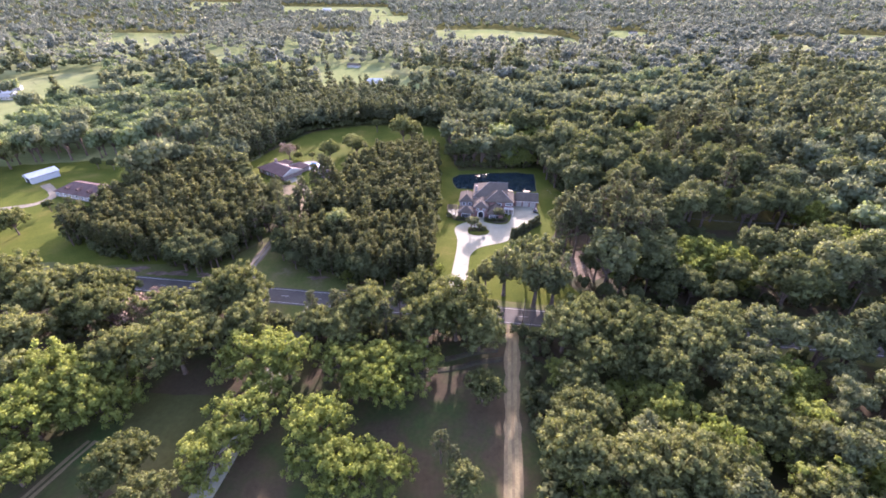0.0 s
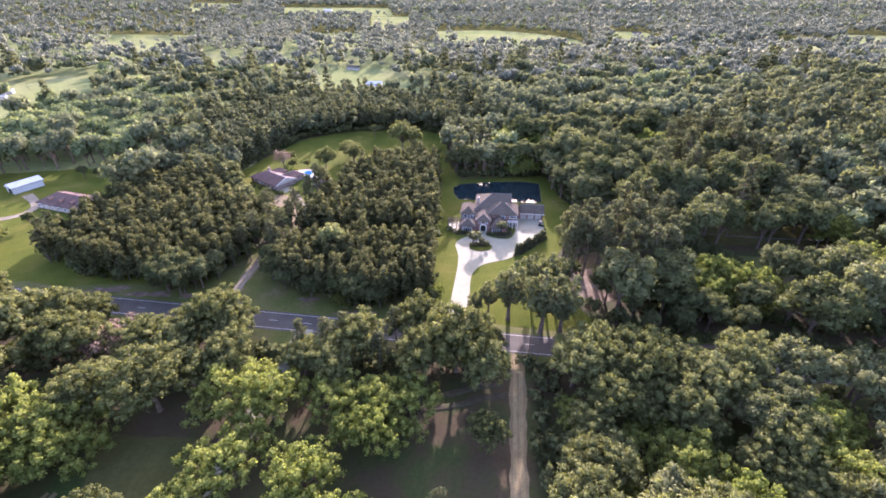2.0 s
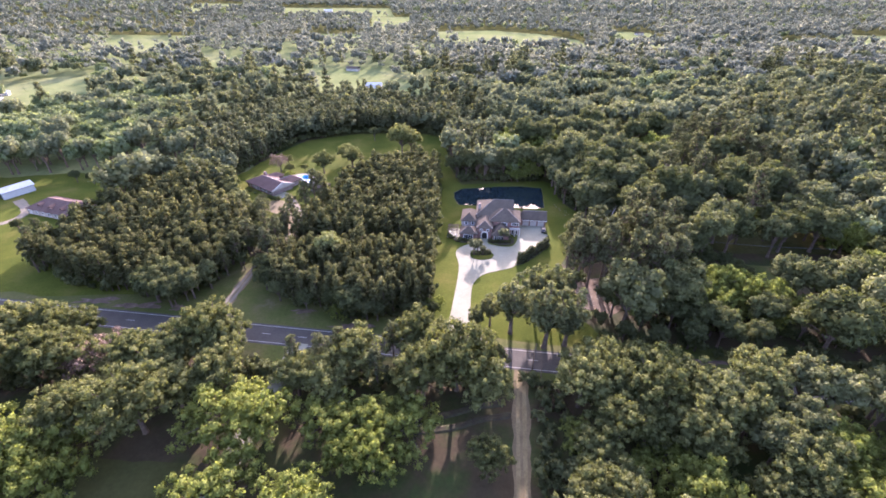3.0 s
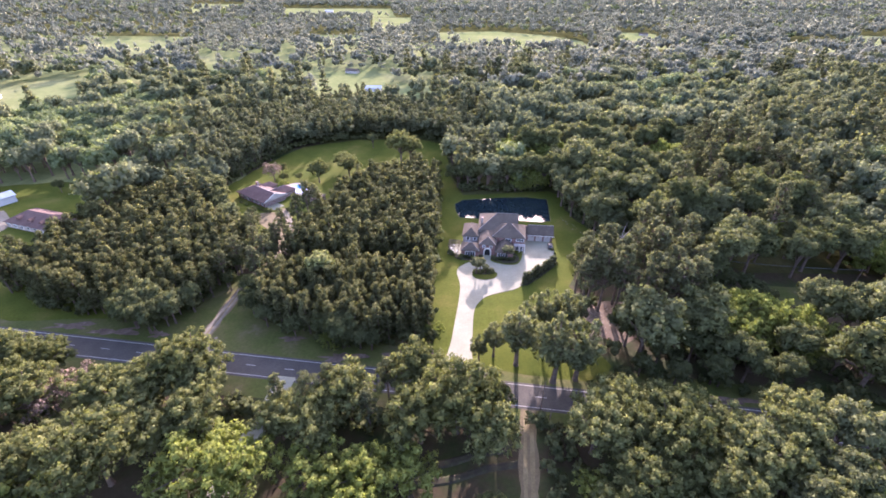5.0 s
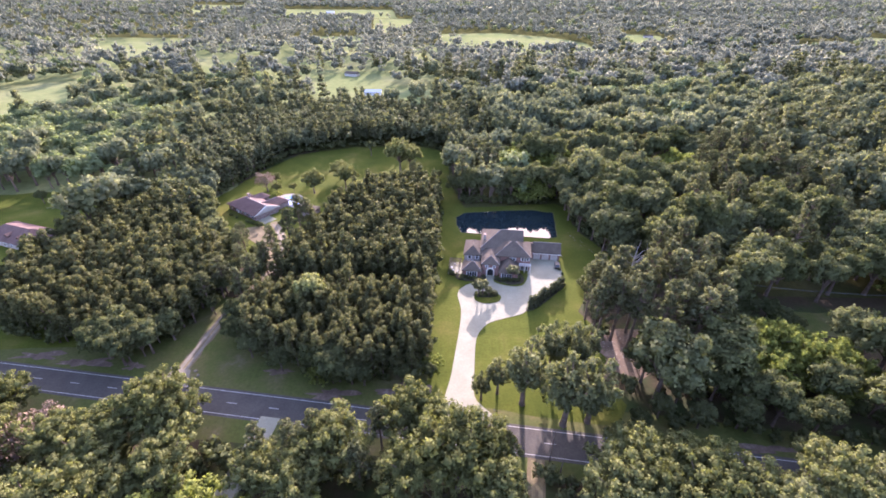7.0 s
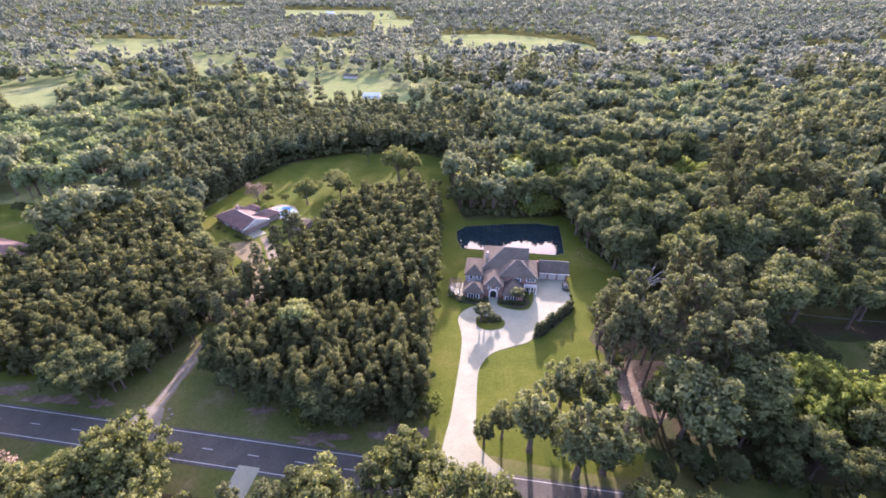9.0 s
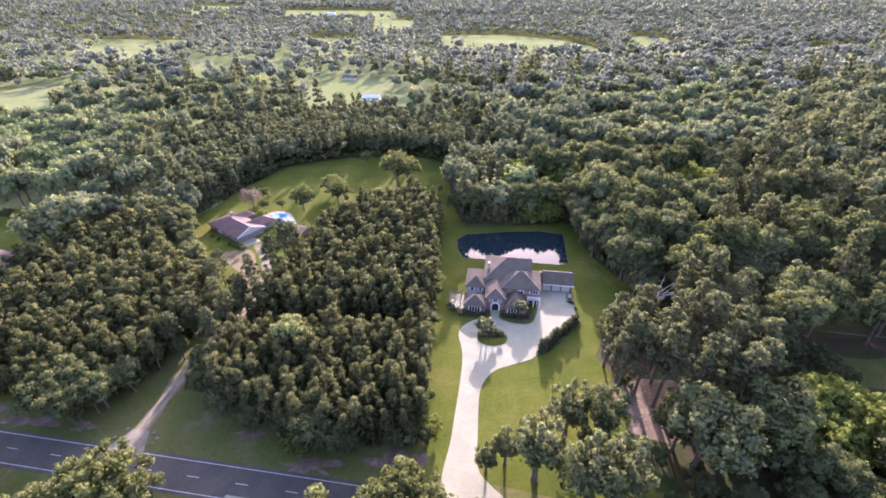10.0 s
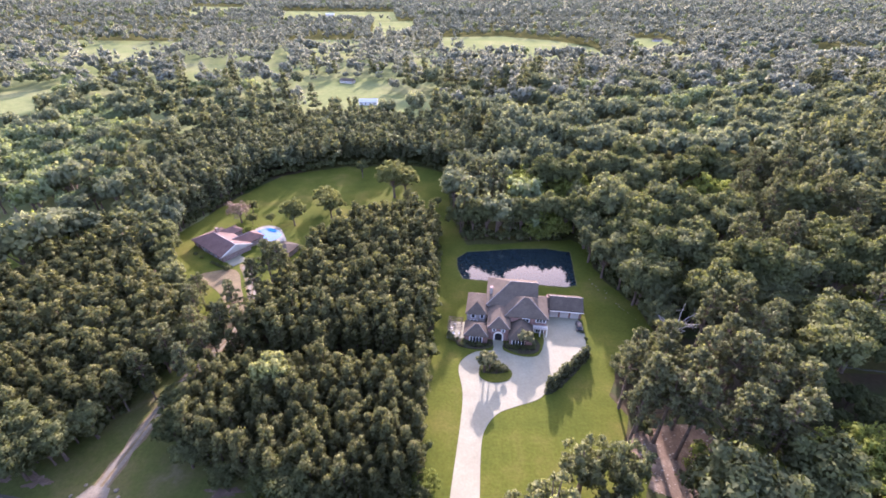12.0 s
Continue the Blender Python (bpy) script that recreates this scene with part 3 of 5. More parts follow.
POND = [(5.5, 236.3), (5.8, 228.6), (7.8, 221.7), (19.5, 220.2), (34.1, 218.2), (45.8, 216.6), (50.3, 218), (51.9, 230.4), (53, 241.7), (43.5, 244), (29, 243.7), (9.7, 241)]
bank = [(x + (x - 29) * 0.02, y + (y - 230) * 0.045) for x, y in POND]
tagged(mesh_ob("pond_bank", prism(ragged(bank, 0.5, 2.5, 21), -0.2, 0.06), M_VERGE), "worn grass bank round a pond", "bank", kind="structure")
tagged(mesh_ob("water", prism(ragged(POND, 0.35, 2.5, 21), -0.2, 0.12), M_WATER), "dark still pond reflecting trees and sky", "pond", kind="structure")

# ---- houses ----
def hip(x0, x1, y0, y1, ze, zr, along="x", hip_lo=True, hip_hi=True, over=0.5, thick=0.18):
    """A roof with thickness: ridge along an axis, each end hipped or gabled."""
    x0, x1, y0, y1 = x0 - over, x1 + over, y0 - over, y1 + over
    flip = along == "y"
    if flip:
        x0, x1, y0, y1 = y0, y1, x0, x1
    ym, half = (y0 + y1) / 2, (y1 - y0) / 2
    half = min(half, (x1 - x0) / 2 - 0.05) if hip_lo and hip_hi else half
    a, b = (x0 + half if hip_lo else x0), (x1 - half if hip_hi else x1)
    bm = bmesh.new()
    def V(x, y, z):
        return bm.verts.new((y, x, z) if flip else (x, y, z))
    e = [V(x0, y0, ze), V(x1, y0, ze), V(x1, y1, ze), V(x0, y1, ze)]
    d = [V(x0, y0, ze - thick), V(x1, y0, ze - thick), V(x1, y1, ze - thick), V(x0, y1, ze - thick)]
    r = [V(a, ym, zr), V(b, ym, zr)]
    for f in ((e[0], e[1], r[1], r[0]), (e[2], e[3], r[0], r[1]), (e[1], e[2], r[1]), (e[3], e[0], r[0]), (d[3], d[2], d[1], d[0])):
        bm.faces.new(f)
    for i in range(4):
        bm.faces.new((d[i], d[(i + 1) % 4], e[(i + 1) % 4], e[i]))
    bmesh.ops.recalc_face_normals(bm, faces=bm.faces[:])
    return bm


def rod(a, b, r, sides=6, bm=None):
    v, f = tube_np([a, b], [r, r], sides)
    bm = bm or bmesh.new()
    vs = [bm.verts.new(c) for c in v]
    for q in f:
        bm.faces.new([vs[i] for i in q])
    for ring in (vs[:sides], vs[sides:]):
        bm.faces.new(ring)
    bmesh.ops.recalc_face_normals(bm, faces=bm.faces[:])
    return bm


def window(parent, x, y, z0, z1, w, panes=3, side="s"):
    """A cream frame with its panes in a wall that faces -y (s), -x (w) or +x (e)."""
    def B(u0, u1, d0, d1, za, zb):
        if side == "s":
            return box(x + u0, x + u1, y - d1, y - d0, za, zb)
        s = 1 if side == "e" else -1
        lo, hi = sorted((x + s * d0, x + s * d1))
        return box(lo, hi, y + u0, y + u1, za, zb)
    fr = part("window", B(-w / 2 - 0.2, w / 2 + 0.2, -0.02, 0.10, z0 - 0.18, z1 + 0.18), M_WHITE, parent, "white-framed window")
    pw = w / panes
    for i in range(panes):
        u = -w / 2 + i * pw
        part("pane", B(u + 0.09, u + pw - 0.09, 0.06, 0.125, z0, z1), M_GLASS, fr, "dark glass pane")
    return fr


def ridge_cap(parent, a, b, r=0.12):
    return part("ridge_cap", rod(a, b, r * 0.8, 5), M_CAP, parent, "pale ridge capping")


def main_house():
    h = empty("house", 19.7, 193.5, 0, -7, label="two-storey red brick house with brown hipped roofs and cream trim", category="house")
    W = [("wall", box(-5.2, 11.0, 4.5, 18.5, 0, 6.2)), ("wall", box(1.0, 14.2, -0.6, 9.0, 0, 6.1)), ("wall", box(-4.2, 2.2, -5.7, 4.4, 0, 5.1)),
         ("wall", box(-11.5, -4.3, -7.9, -1.6, 0, 3.1)), ("wall", box(-11.6, -5.3, 0.5, 11.2, 0, 5.0)), ("wall", box(2.6, 9.6, -7.8, -0.7, 0, 3.0)), ("wall", box(11.1, 15.2, 9.1, 15.0, 0, 3.0))]
    for n, b in W:
        part(n, b, M_BRICK, h, "red brick wall")
    R = [hip(-5.2, 11.0, 4.5, 19.5, 6.25, 10.9, "x", True, False), hip(1.0, 14.2, -0.6, 11.0, 6.15, 9.7, "x"), hip(-4.2, 2.2, -5.7, 6.0, 5.15, 7.0, "y"),
         hip(-11.5, -4.3, -7.9, -1.6, 3.15, 5.3, "x"), hip(-11.6, -5.3, 0.5, 11.2, 5.05, 7.6, "y"), hip(2.6, 9.6, -7.8, 3.0, 3.05, 5.6, "y", True, False), hip(10.8, 16.2, 9.1, 15.0, 3.05, 5.2, "x", False, False, 0.2)]
    for b in R:
        part("roof", b, M_ROOF, h, "brown shingle roof")
    part("gable_trim", box(11.45, 11.62, 4.0, 12.0, 6.0, 6.3), M_TRIM, h, "cream gable board")
    ridge_cap(h, (2.0, 12.0, 10.92), (11.5, 12.0, 10.92))
    ridge_cap(h, (-5.6, 4.0, 6.25), (2.2, 11.9, 10.9))
    for a, b in (((-4.7, -6.2, 5.16), (-1.05, -2.4, 7.02)), ((2.7, -6.2, 5.16), (-0.95, -2.4, 7.02)), ((14.7, -1.1, 6.16), (8.4, 5.2, 9.7)), ((0.5, -1.1, 6.16), (6.8, 5.2, 9.7)),
                 ((-4.0, -8.3, 3.15), (-7.5, -4.8, 5.3)), ((-11.9, -8.3, 3.15), (-8.3, -4.8, 5.3))):
        ridge_cap(h, a, b, 0.09)
    # arched entrance
    arch = bmesh.new()
    pts = [(-0.9 - 1.15, 0.0)] + [(-0.9 + 1.15 * -math.cos(i * math.pi / 12), 2.0 + 1.15 * math.sin(i * math.pi / 12)) for i in range(13)] + [(-0.9 + 1.15, 0.0)]
    out = [(-0.9 + (x + 0.9) * 1.36, z * 1.12 if z < 2.01 else 2.0 + (z - 2.0) * 1.36) for x, z in pts]
    rows = []
    for (x, z), (u, w) in zip(pts, out):
        rows.append([arch.verts.new(c) for c in ((x, -5.72, z), (x, -6.0, z), (u, -6.0, w), (u, -5.72, w))])
    for r, s in zip(rows, rows[1:]):
        for k in range(3):
            arch.faces.new((r[k], s[k], s[k + 1], r[k + 1]))
    bmesh.ops.recalc_face_normals(arch, faces=arch.faces[:])
    part("arch", arch, M_TRIM, h, "pale stone entrance arch")
    dm = bmesh.new()
    lo = [dm.verts.new((x, -5.8, z)) for x, z in pts]
    dm.faces.new(lo)
    r = bmesh.ops.extrude_face_region(dm, geom=dm.faces[:])
    for v in r["geom"]:
        if isinstance(v, bmesh.types.BMVert):
            v.co.y += 0.15
    bmesh.ops.recalc_face_normals(dm, faces=dm.faces[:])
    part("door", dm, M_RUBBER, h, "dark timber entrance door")
    for x in (-2.4, 0.5):
        window(h, x, -5.7, 3.7, 4.5, 0.8, 1)
    window(h, -7.9, -7.9, 0.6, 2.5, 3.8, 4)
    window(h, 5.4, -7.8, 0.6, 2.5, 3.8, 4)
    window(h, -9.5, 0.5, 3.3, 4.5, 1.2, 1)
    window(h, -6.6, 0.5, 3.3, 4.5, 1.0, 1)
    window(h, -9.3, 0.5, 0.8, 2.2, 2.2, 2)
    window(h, 12.3, -0.6, 4.6, 5.6, 2.9, 3)
    window(h, 7.5, -0.6, 4.4, 5.4, 2.2, 2)
    window(h, 14.2, 3.5, 3.9, 5.2, 1.6, 2, "e")
    window(h, 14.2, 6.5, 0.9, 2.3, 1.6, 2, "e")
    window(h, -5.2, 8.0, 4.0, 5.2, 2.0, 2, "w")
    # porch on columns
    part("balcony", box(10.0, 14.6, -2.6, -0.62, 3.1, 3.35, bevel=0.03), M_BEIGE, h, "beige balcony slab")
    for x in (10.2, 12.3, 14.4):
        part("column", rod((x, -2.4, 0.1), (x, -2.4, 3.1), 0.16, 10), M_TRIM, h, "white round column")
    for x in (10.2, 14.4):
        part("rail_post", box(x - 0.06, x + 0.06, -2.5, -2.38, 3.36, 4.3), M_TRIM, h)
    part("rail", box(10.26, 14.34, -2.48, -2.40, 4.2, 4.3), M_TRIM, h)
    for i in range(16):
        part("baluster", box(10.4 + i * 0.26, 10.44 + i * 0.26, -2.46, -2.42, 3.36, 4.2), M_CAP, h)
    window(h, 12.3, -0.6, 0.3, 2.4, 2.6, 3)
    part("chimney", box(-4.6, -3.6, 9.0, 10.4, 6.0, 9.6, bevel=0.04), M_BRICK, h, "brick chimney stack")
    g = empty("garage", 19.7, 193.5, 0, -7, label="three-bay brick garage with beige doors and brown roof", category="garage")
    part("wall", box(15.3, 26.6, 8.3, 16.6, 0, 3.0), M_BRICK, g, "brick garage wall")
    part("roof", hip(16.4, 26.6, 8.3, 16.6, 3.05, 5.8, "x", False, False, 0.5), M_ROOF, g, "brown shingle roof")
    ridge_cap(g, (16.0, 12.45, 5.82), (27.1, 12.45, 5.82), 0.14)
    part("gutter", box(15.9, 27.2, 7.62, 7.78, 2.9, 3.05), M_TRIM, g, "cream gutter")
    for i in range(3):
        u = 16.1 + i * 3.45
        d = part("garage_door", box(u, u + 2.75, 8.18, 8.32, 0.1, 2.35), M_BEIGE, g, "beige panelled garage door")
        for k in range(3):
            for j in range(4):
                part("panel", box(u + 0.1 + j * 0.66, u + 0.68 + j * 0.66, 8.14, 8.19, 0.2 + k * 0.72, 0.82 + k * 0.72), M_BEIGE, d)
    return h


main_house()


def pergola():
    p = empty("pergola", 4.5, 192.6, 0, -7, label="brown timber pergola over a paved terrace beside the house", category="pergola")
    part("terrace", box(-2.4, 3.2, -4.2, 4.2, -0.1, 0.14), M_CONC, p, "pale paved terrace")
    for x in (-1.8, 1.8):
        for y in (-2.6, 2.6):
            part("post", box(x - 0.1, x + 0.1, y - 0.1, y + 0.1, 0.14, 2.7), M_BARK, p)
    for x in (-1.8, 1.8):
        part("beam", box(x - 0.07, x + 0.07, -3.2, 3.2, 2.7, 2.95), M_BARK, p)
    for i in range(9):
        y = -2.9 + i * 0.72
        part("rafter", box(-2.5, 2.5, y - 0.05, y + 0.05, 2.95, 3.12), M_BARK, p)


pergola()


def patio_chair(x, y, rot):
    c = empty("patio_chair", x, y, 0.14, rot, label="white garden chair on the terrace", category="chair", group="chairs on the terrace")
    part("seat", box(-0.28, 0.28, -0.28, 0.28, 0.40, 0.46, bevel=0.02), M_WHITE, c)
    part("backrest", box(-0.28, 0.28, 0.24, 0.30, 0.46, 1.0, bevel=0.02), M_WHITE, c)
    for sx_ in (-0.24, 0.24):
        for sy_ in (-0.24, 0.24):
            part("leg", box(sx_ - 0.03, sx_ + 0.03, sy_ - 0.03, sy_ + 0.03, 0, 0.40), M_WHITE, c)


for x, y, r in ((3.9, 190, 20), (5.7, 190.3, -60), (4.5, 194.8, 160), (3.3, 192.8, 90)):
    patio_chair(x, y, r)


def car(x, y, rot):
    c = empty("car", x, y, 0.1, rot, label="dark estate car parked on the garage apron", category="car")
    bm = box(-0.92, 0.92, -2.3, 2.3, 0.35, 0.95, bevel=0.14)
    part("body", bm, M_CAR, c, "dark painted body")
    bm = bmesh.new()
    box(-0.82, 0.82, -1.7, 1.5, 0.93, 1.55, bm)
    for v in bm.verts:
        if v.co.z > 1.2:
            v.co.x *= 0.82
            v.co.y *= 0.78
    bmesh.ops.bevel(bm, geom=bm.edges[:], offset=0.08, segments=2, affect='EDGES')
    part("cabin", bm, M_GLASS, c, "dark glazed cabin")
    part("roof_panel", box(-0.62, 0.62, -1.2, 1.05, 1.54, 1.6, bevel=0.02), M_CAR, c)
    for sx_ in (-0.9, 0.9):
        for y_ in (-1.45, 1.45):
            w = part("wheel", rod((sx_ - 0.1, y_, 0.33), (sx_ + 0.1, y_, 0.33), 0.33, 14), M_RUBBER, c, "black tyre")
            part("rim", rod((sx_ - 0.11, y_, 0.33), (sx_ + 0.11, y_, 0.33), 0.2, 10), M_METAL, w, "pale metal rim")


car(45.4, 194.1, -10)


M_DECK = surface("bleached_concrete", [(0.3, (0.17, 0.158, 0.13)), (0.7, (0.22, 0.206, 0.175))], 0.3, 2.5, 0.85, fine_amount=0.2)


def ranch_house():
    """Long low house on the rise of the gravel drive, with a wing and a pool."""
    h = empty("house", -95.2, 243.7, 0, -36, label="long low brick house with dark brown roof and pale gable", category="house")
    part("wall", box(-12.0, 11.0, -6.6, 6.0, 0, 2.9), M_BRICK, h, "brick wall")
    part("roof", hip(-12.0, 11.0, -6.6, 6.0, 2.95, 5.9, "x", True, False, 0.8), M_ROOF_DARK, h, "dark brown shingle roof")
    gb = bmesh.new()
    vs = [gb.verts.new(c) for c in ((11.86, -7.2, 2.8), (11.86, 6.6, 2.8), (11.86, -0.3, 5.8), (11.74, -7.2, 2.8), (11.74, 6.6, 2.8), (11.74, -0.3, 5.8))]
    for f in ((0, 1, 2), (5, 4, 3), (0, 3, 4, 1), (1, 4, 5, 2), (2, 5, 3, 0)):
        gb.faces.new([vs[i] for i in f])
    part("gable", gb, M_BEIGE, h, "pale boarded gable end")
    ridge_cap(h, (-5.2, -0.3, 5.9), (11.7, -0.3, 5.9), 0.22)
    for y0, y1 in ((-7.4, -0.3), (6.8, -0.3)):
        part("bargeboard", rod((11.84, y0, 2.95), (11.84, y1, 5.9), 0.16, 5), M_TRIM, h, "white bargeboard")
    part("wall", box(2.0, 9.0, 6.0, 13.5, 0, 2.8), M_BRICK, h, "brick wall of the rear wing")
    part("roof", hip(2.0, 9.0, 1.0, 13.5, 2.85, 5.3, "y", False, True, 0.7), M_ROOF_DARK, h, "dark brown shingle roof of the rear wing")
    ridge_cap(h, (5.5, 1.5, 5.3), (5.5, 9.6, 5.3), 0.18)
    part("wall", box(-9.0, -3.5, 6.0, 11.0, 0, 2.8), M_BRICK, h)
    part("roof", hip(-9.0, -3.5, 2.0, 11.0, 2.85, 4.8, "y", False, True, 0.7), M_ROOF_DARK, h)
    part("chimney", box(-6.2, -5.0, 0.9, 2.1, 4.5, 7.2, bevel=0.04), M_BRICK, h, "brick chimney")
    for x in (-9.5, -6, -1.5, 2, 5.5, 9):
        window(h, x, -6.6, 0.9, 2.1, 1.5, 2)
    part("door", box(-4.3, -3.2, -6.68, -6.58, 0.1, 2.15), M_WHITE, h, "white front door")
    part("carport_floor", box(11.2, 17.0, -6.0, 0.5, -0.1, 0.13), M_CONC, h, "pale concrete parking pad")
    d = empty("pool_deck", -80.8, 254.8, 0, -30, label="white concrete pool deck behind the low house", category="pool")
    part("deck", prism(curve_through([(-9, -1), (-7, 6), (0, 7.5), (7, 4), (12, 0.5), (12.5, -3.5), (5, -5.5), (-4, -6)], 1), -0.1, 0.12), M_DECK, d, "pale concrete surround")
    part("water", prism(curve_through([(-5.8, -3.2), (-5.4, 3.8), (0.5, 5.6), (6.6, 2.8), (5.8, -3.2), (0, -4.4)], 0.8), -0.1, 0.15), M_POOL, d, "bright blue pool water")
    s = empty("pool_house", -67.0, 240.2, 0, -20, label="small outbuilding with a brown pyramid roof", category="outbuilding")
    part("wall", box(-4, 4, -3.5, 3.5, 0, 2.6), M_BRICK, s)
    part("roof", hip(-4, 4, -3.5, 3.5, 2.65, 4.4, "x"), M_ROOF, s, "brown shingle roof")


ranch_house()


def far_house(x, y, rot, w, d, h, roof, wall, label, name="house", dormers=0, hipped=True, glazed=True):
    o = empty(name, x, y, 0, rot, label=label, category=name.replace("_", " "))
    part("wall", box(-w / 2, w / 2, -d / 2, d / 2, 0, h), wall, o)
    part("roof", hip(-w / 2, w / 2, -d / 2, d / 2, h + 0.03, h + d * 0.26, "x", hipped, hipped, 0.5), roof, o)
    for i in range(max(2, int(w / 4)) if glazed else 0):
        window(o, -w / 2 + 2 + i * (w - 4) / max(1, int(w / 4) - 1), -d / 2, h * 0.3, h * 0.75, 1.4, 2)
    for i in range(dormers):
        u = -w / 4 + i * w / 2 / max(1, dormers - 1)
        dm = part("dormer", box(u - 1.1, u + 1.1, -d * 0.38, -d * 0.05, h + 0.2, h + 1.7), wall, o, "brick dormer")
        part("dormer_roof", hip(u - 1.1, u + 1.1, -d * 0.38, 0.0, h + 1.7, h + 2.7, "y", False, False, 0.25), roof, dm)
    return o


far_house(-187.4, 213.9, -18, 30, 14, 3.0, M_ROOF_DARK, M_BRICK, "brown-roofed brick house with dormers beside a plantation", dormers=3)
shed = far_house(-228.7, 235.0, 62, 14, 7, 3.6, M_METAL, M_METAL, "white sheet-metal shed on a lawn", "shed", hipped=False, glazed=False)
# solid black panel stands in for the shade inside an open doorway
part("doorway_shade_panel", box(-7.1, -6.95, -1.9, 1.9, 0.05, 3.0), M_RUBBER, shed, "black panel in place of a dark open doorway")
far_house(-225.4, 371.0, 0, 18, 9, 3.2, M_RED, M_BRICK, "small red-roofed house among broadleaf trees", hipped=False)
far_house(-73.9, 500.3, 0, 16, 8, 3.2, M_METAL, M_WHITE, "pale-roofed barn at a meadow's edge", "barn", hipped=False)
for x, y, r in ((-424, 440, 12), (-407, 428, 4), (-440, 466, 20)):
    far_house(x, y, r, 18, 6, 3.0, M_METAL, M_BEIGE, "long pale mobile home far off in a field", "mobile_home", hipped=False)
for x, y, roof in ((-241, 665, M_METAL), (-550, 1249, M_METAL), (386, 990, M_ROOF), (331, 408, M_METAL), (-114, 601, M_ROOF)):
    far_house(x, y, (x * 7) % 40 - 20, 15, 8, 3.0, roof, M_BEIGE, "pale farmhouse among distant trees", hipped=False)

for x, y, w in ((300, 2330, 70), (70, 2010, 60), (-390, 1680, 26)):
    far_house(x, y, 3, w, 14, 5, M_METAL, M_BEIGE, "long pale farm building far off among fields", "farm_building", hipped=False, glazed=False)
tagged(mesh_ob("gravel_drive", ribbon(curve_through([(-300, 186), (-250, 191), (-222, 196), (-207, 203), (-207, 214), (-222, 227)], 3, False), 4.2, -0.2, 0.07, 0.3), M_GRAVEL), "grey gravel drive curving to a shed", "drive", kind="structure")

# ---- trees near the camera ----
OAK = Kind("oak_tree", "broad green oak with rounded boughs beside the highway", "tree", "oaks south of the highway", M_OAK,
           [oak(10 + i, 8.4, 17.0 + i % 3, 104 + i, 5600, 0.46, 0.8, True, 9, 0.68, (0.08, 0.16), 0.40, 0.8, 0.78, 0.2, 0.56) for i in range(6)])
PECAN = Kind("pecan_tree", "bright yellow-green broadleaf tree with loose open crown", "tree", "bright broadleaf trees", M_BRIGHT,
             [oak(30 + i, 7.8, 13.5, 90 + i, 5000, 0.44, 0.66, True, 10, 0.95, (0.08, 0.16), 0.40, 0.8, 0.76, 0.2, 0.46) for i in range(4)])
WOOD = Kind("woodland_tree", "dark green woodland tree in a dense stand", "tree", "woodland trees", M_DARK,
            [oak(50 + i, 7.4, 17.0, 32 + i, 3200, 0.55, 0.8, True, 6, 0.47, (0.13, 0.25), 0.32, 0.8, 0.82) for i in range(5)])
WOOD2 = Kind("woodland_tree", "olive green woodland tree in a dense stand", "tree", "woodland trees", M_OLIVE,
             [oak(60 + i, 7.2, 16.5, 32 + i, 3200, 0.55, 0.8, True, 6, 0.47, (0.13, 0.25), 0.32, 0.8, 0.82) for i in range(5)])
PINE = Kind("plantation_pine", "young dark green pine in a planted row", "tree", "plantation pines", M_PINE,
            [pine(70 + i, 2.4 + 0.1 * i, 13.4 + 0.45 * i, 1300, 0.36, 0.34, 8, True, 0.0) for i in range(6)])
TALL = Kind("old_pine", "tall old pine with bare trunk and loose crown", "tree", "old pines by the lawn", M_NEEDLE,
            [tall_pine(90 + i, 4.6 + 0.4 * i, 23.5, 2600, 0.46) for i in range(5)])
BARE = Kind("leafless_tree", "grey-pink leafless tree with fine twigs", "tree", "leafless trees", M_GREY,
            [oak(97 + i, 5.0, 10.0, 26, 2600, 0.26, 0.85, True, 6, 0.6, (0.12, 0.24), 0.5, 1.0, 0.25) for i in range(2)])
ORNAMENT = Kind("ornamental_tree", "small olive green ornamental tree with pale blossom", "tree", "ornamental trees by the drive", M_MYRTLE,
                [oak(99 + i, 2.2, 5.6, 12, 700, 0.42) for i in range(2)])

near_oaks = [(-129.2, 113.9, 1.25), (-142.5, 109, 1.0), (-87.9, 110, 0.85), (-68.6, 117.8, 1.15), (-77.8, 112.9, 0.9), (-75.3, 90.1, 1.2), (-70, 98.1, 0.95),
             (-39.5, 102, 0.8), (-23.3, 108, 1.0), (-7.1, 114.9, 1.1), (4, 104, 1.3), (-30.5, 100.1, 0.85), (11.1, 99.1, 0.95),
             (-123.9, 94.1, 1.1), (-145.1, 118.8, 1.2), (-114.3, 81.1, 1.0), (-152.2, 97.1, 1.1), (-166.1, 121.8, 1.2), (-82.8, 36.2, 1.0), (-59.8, 103, 0.9), (-91.6, 89.1, 0.9), (-117.3, 109, 0.9), (-134.7, 81.1, 1.0), (12.1, 109, 0.7), (-112.8, 120.8, 0.9), (-121.1, 62.9, 1.0), (-143.5, 66.9, 1.0), (-64.6, 112.9, 0.95), (-122.8, 120.8, 1.0), (-5.1, 101.1, 1.0), (-260.2, 250.3, 1.1), (-256.4, 228.6, 1.0), (-278.6, 239.5, 1.1), (-190.1, 170.9, 0.8), (-219.5, 174.7, 0.9), (-203.5, 163.3, 0.7)]
for x, y, s in near_oaks:
    OAK.plant(x, y, s, random.uniform(0, 360))
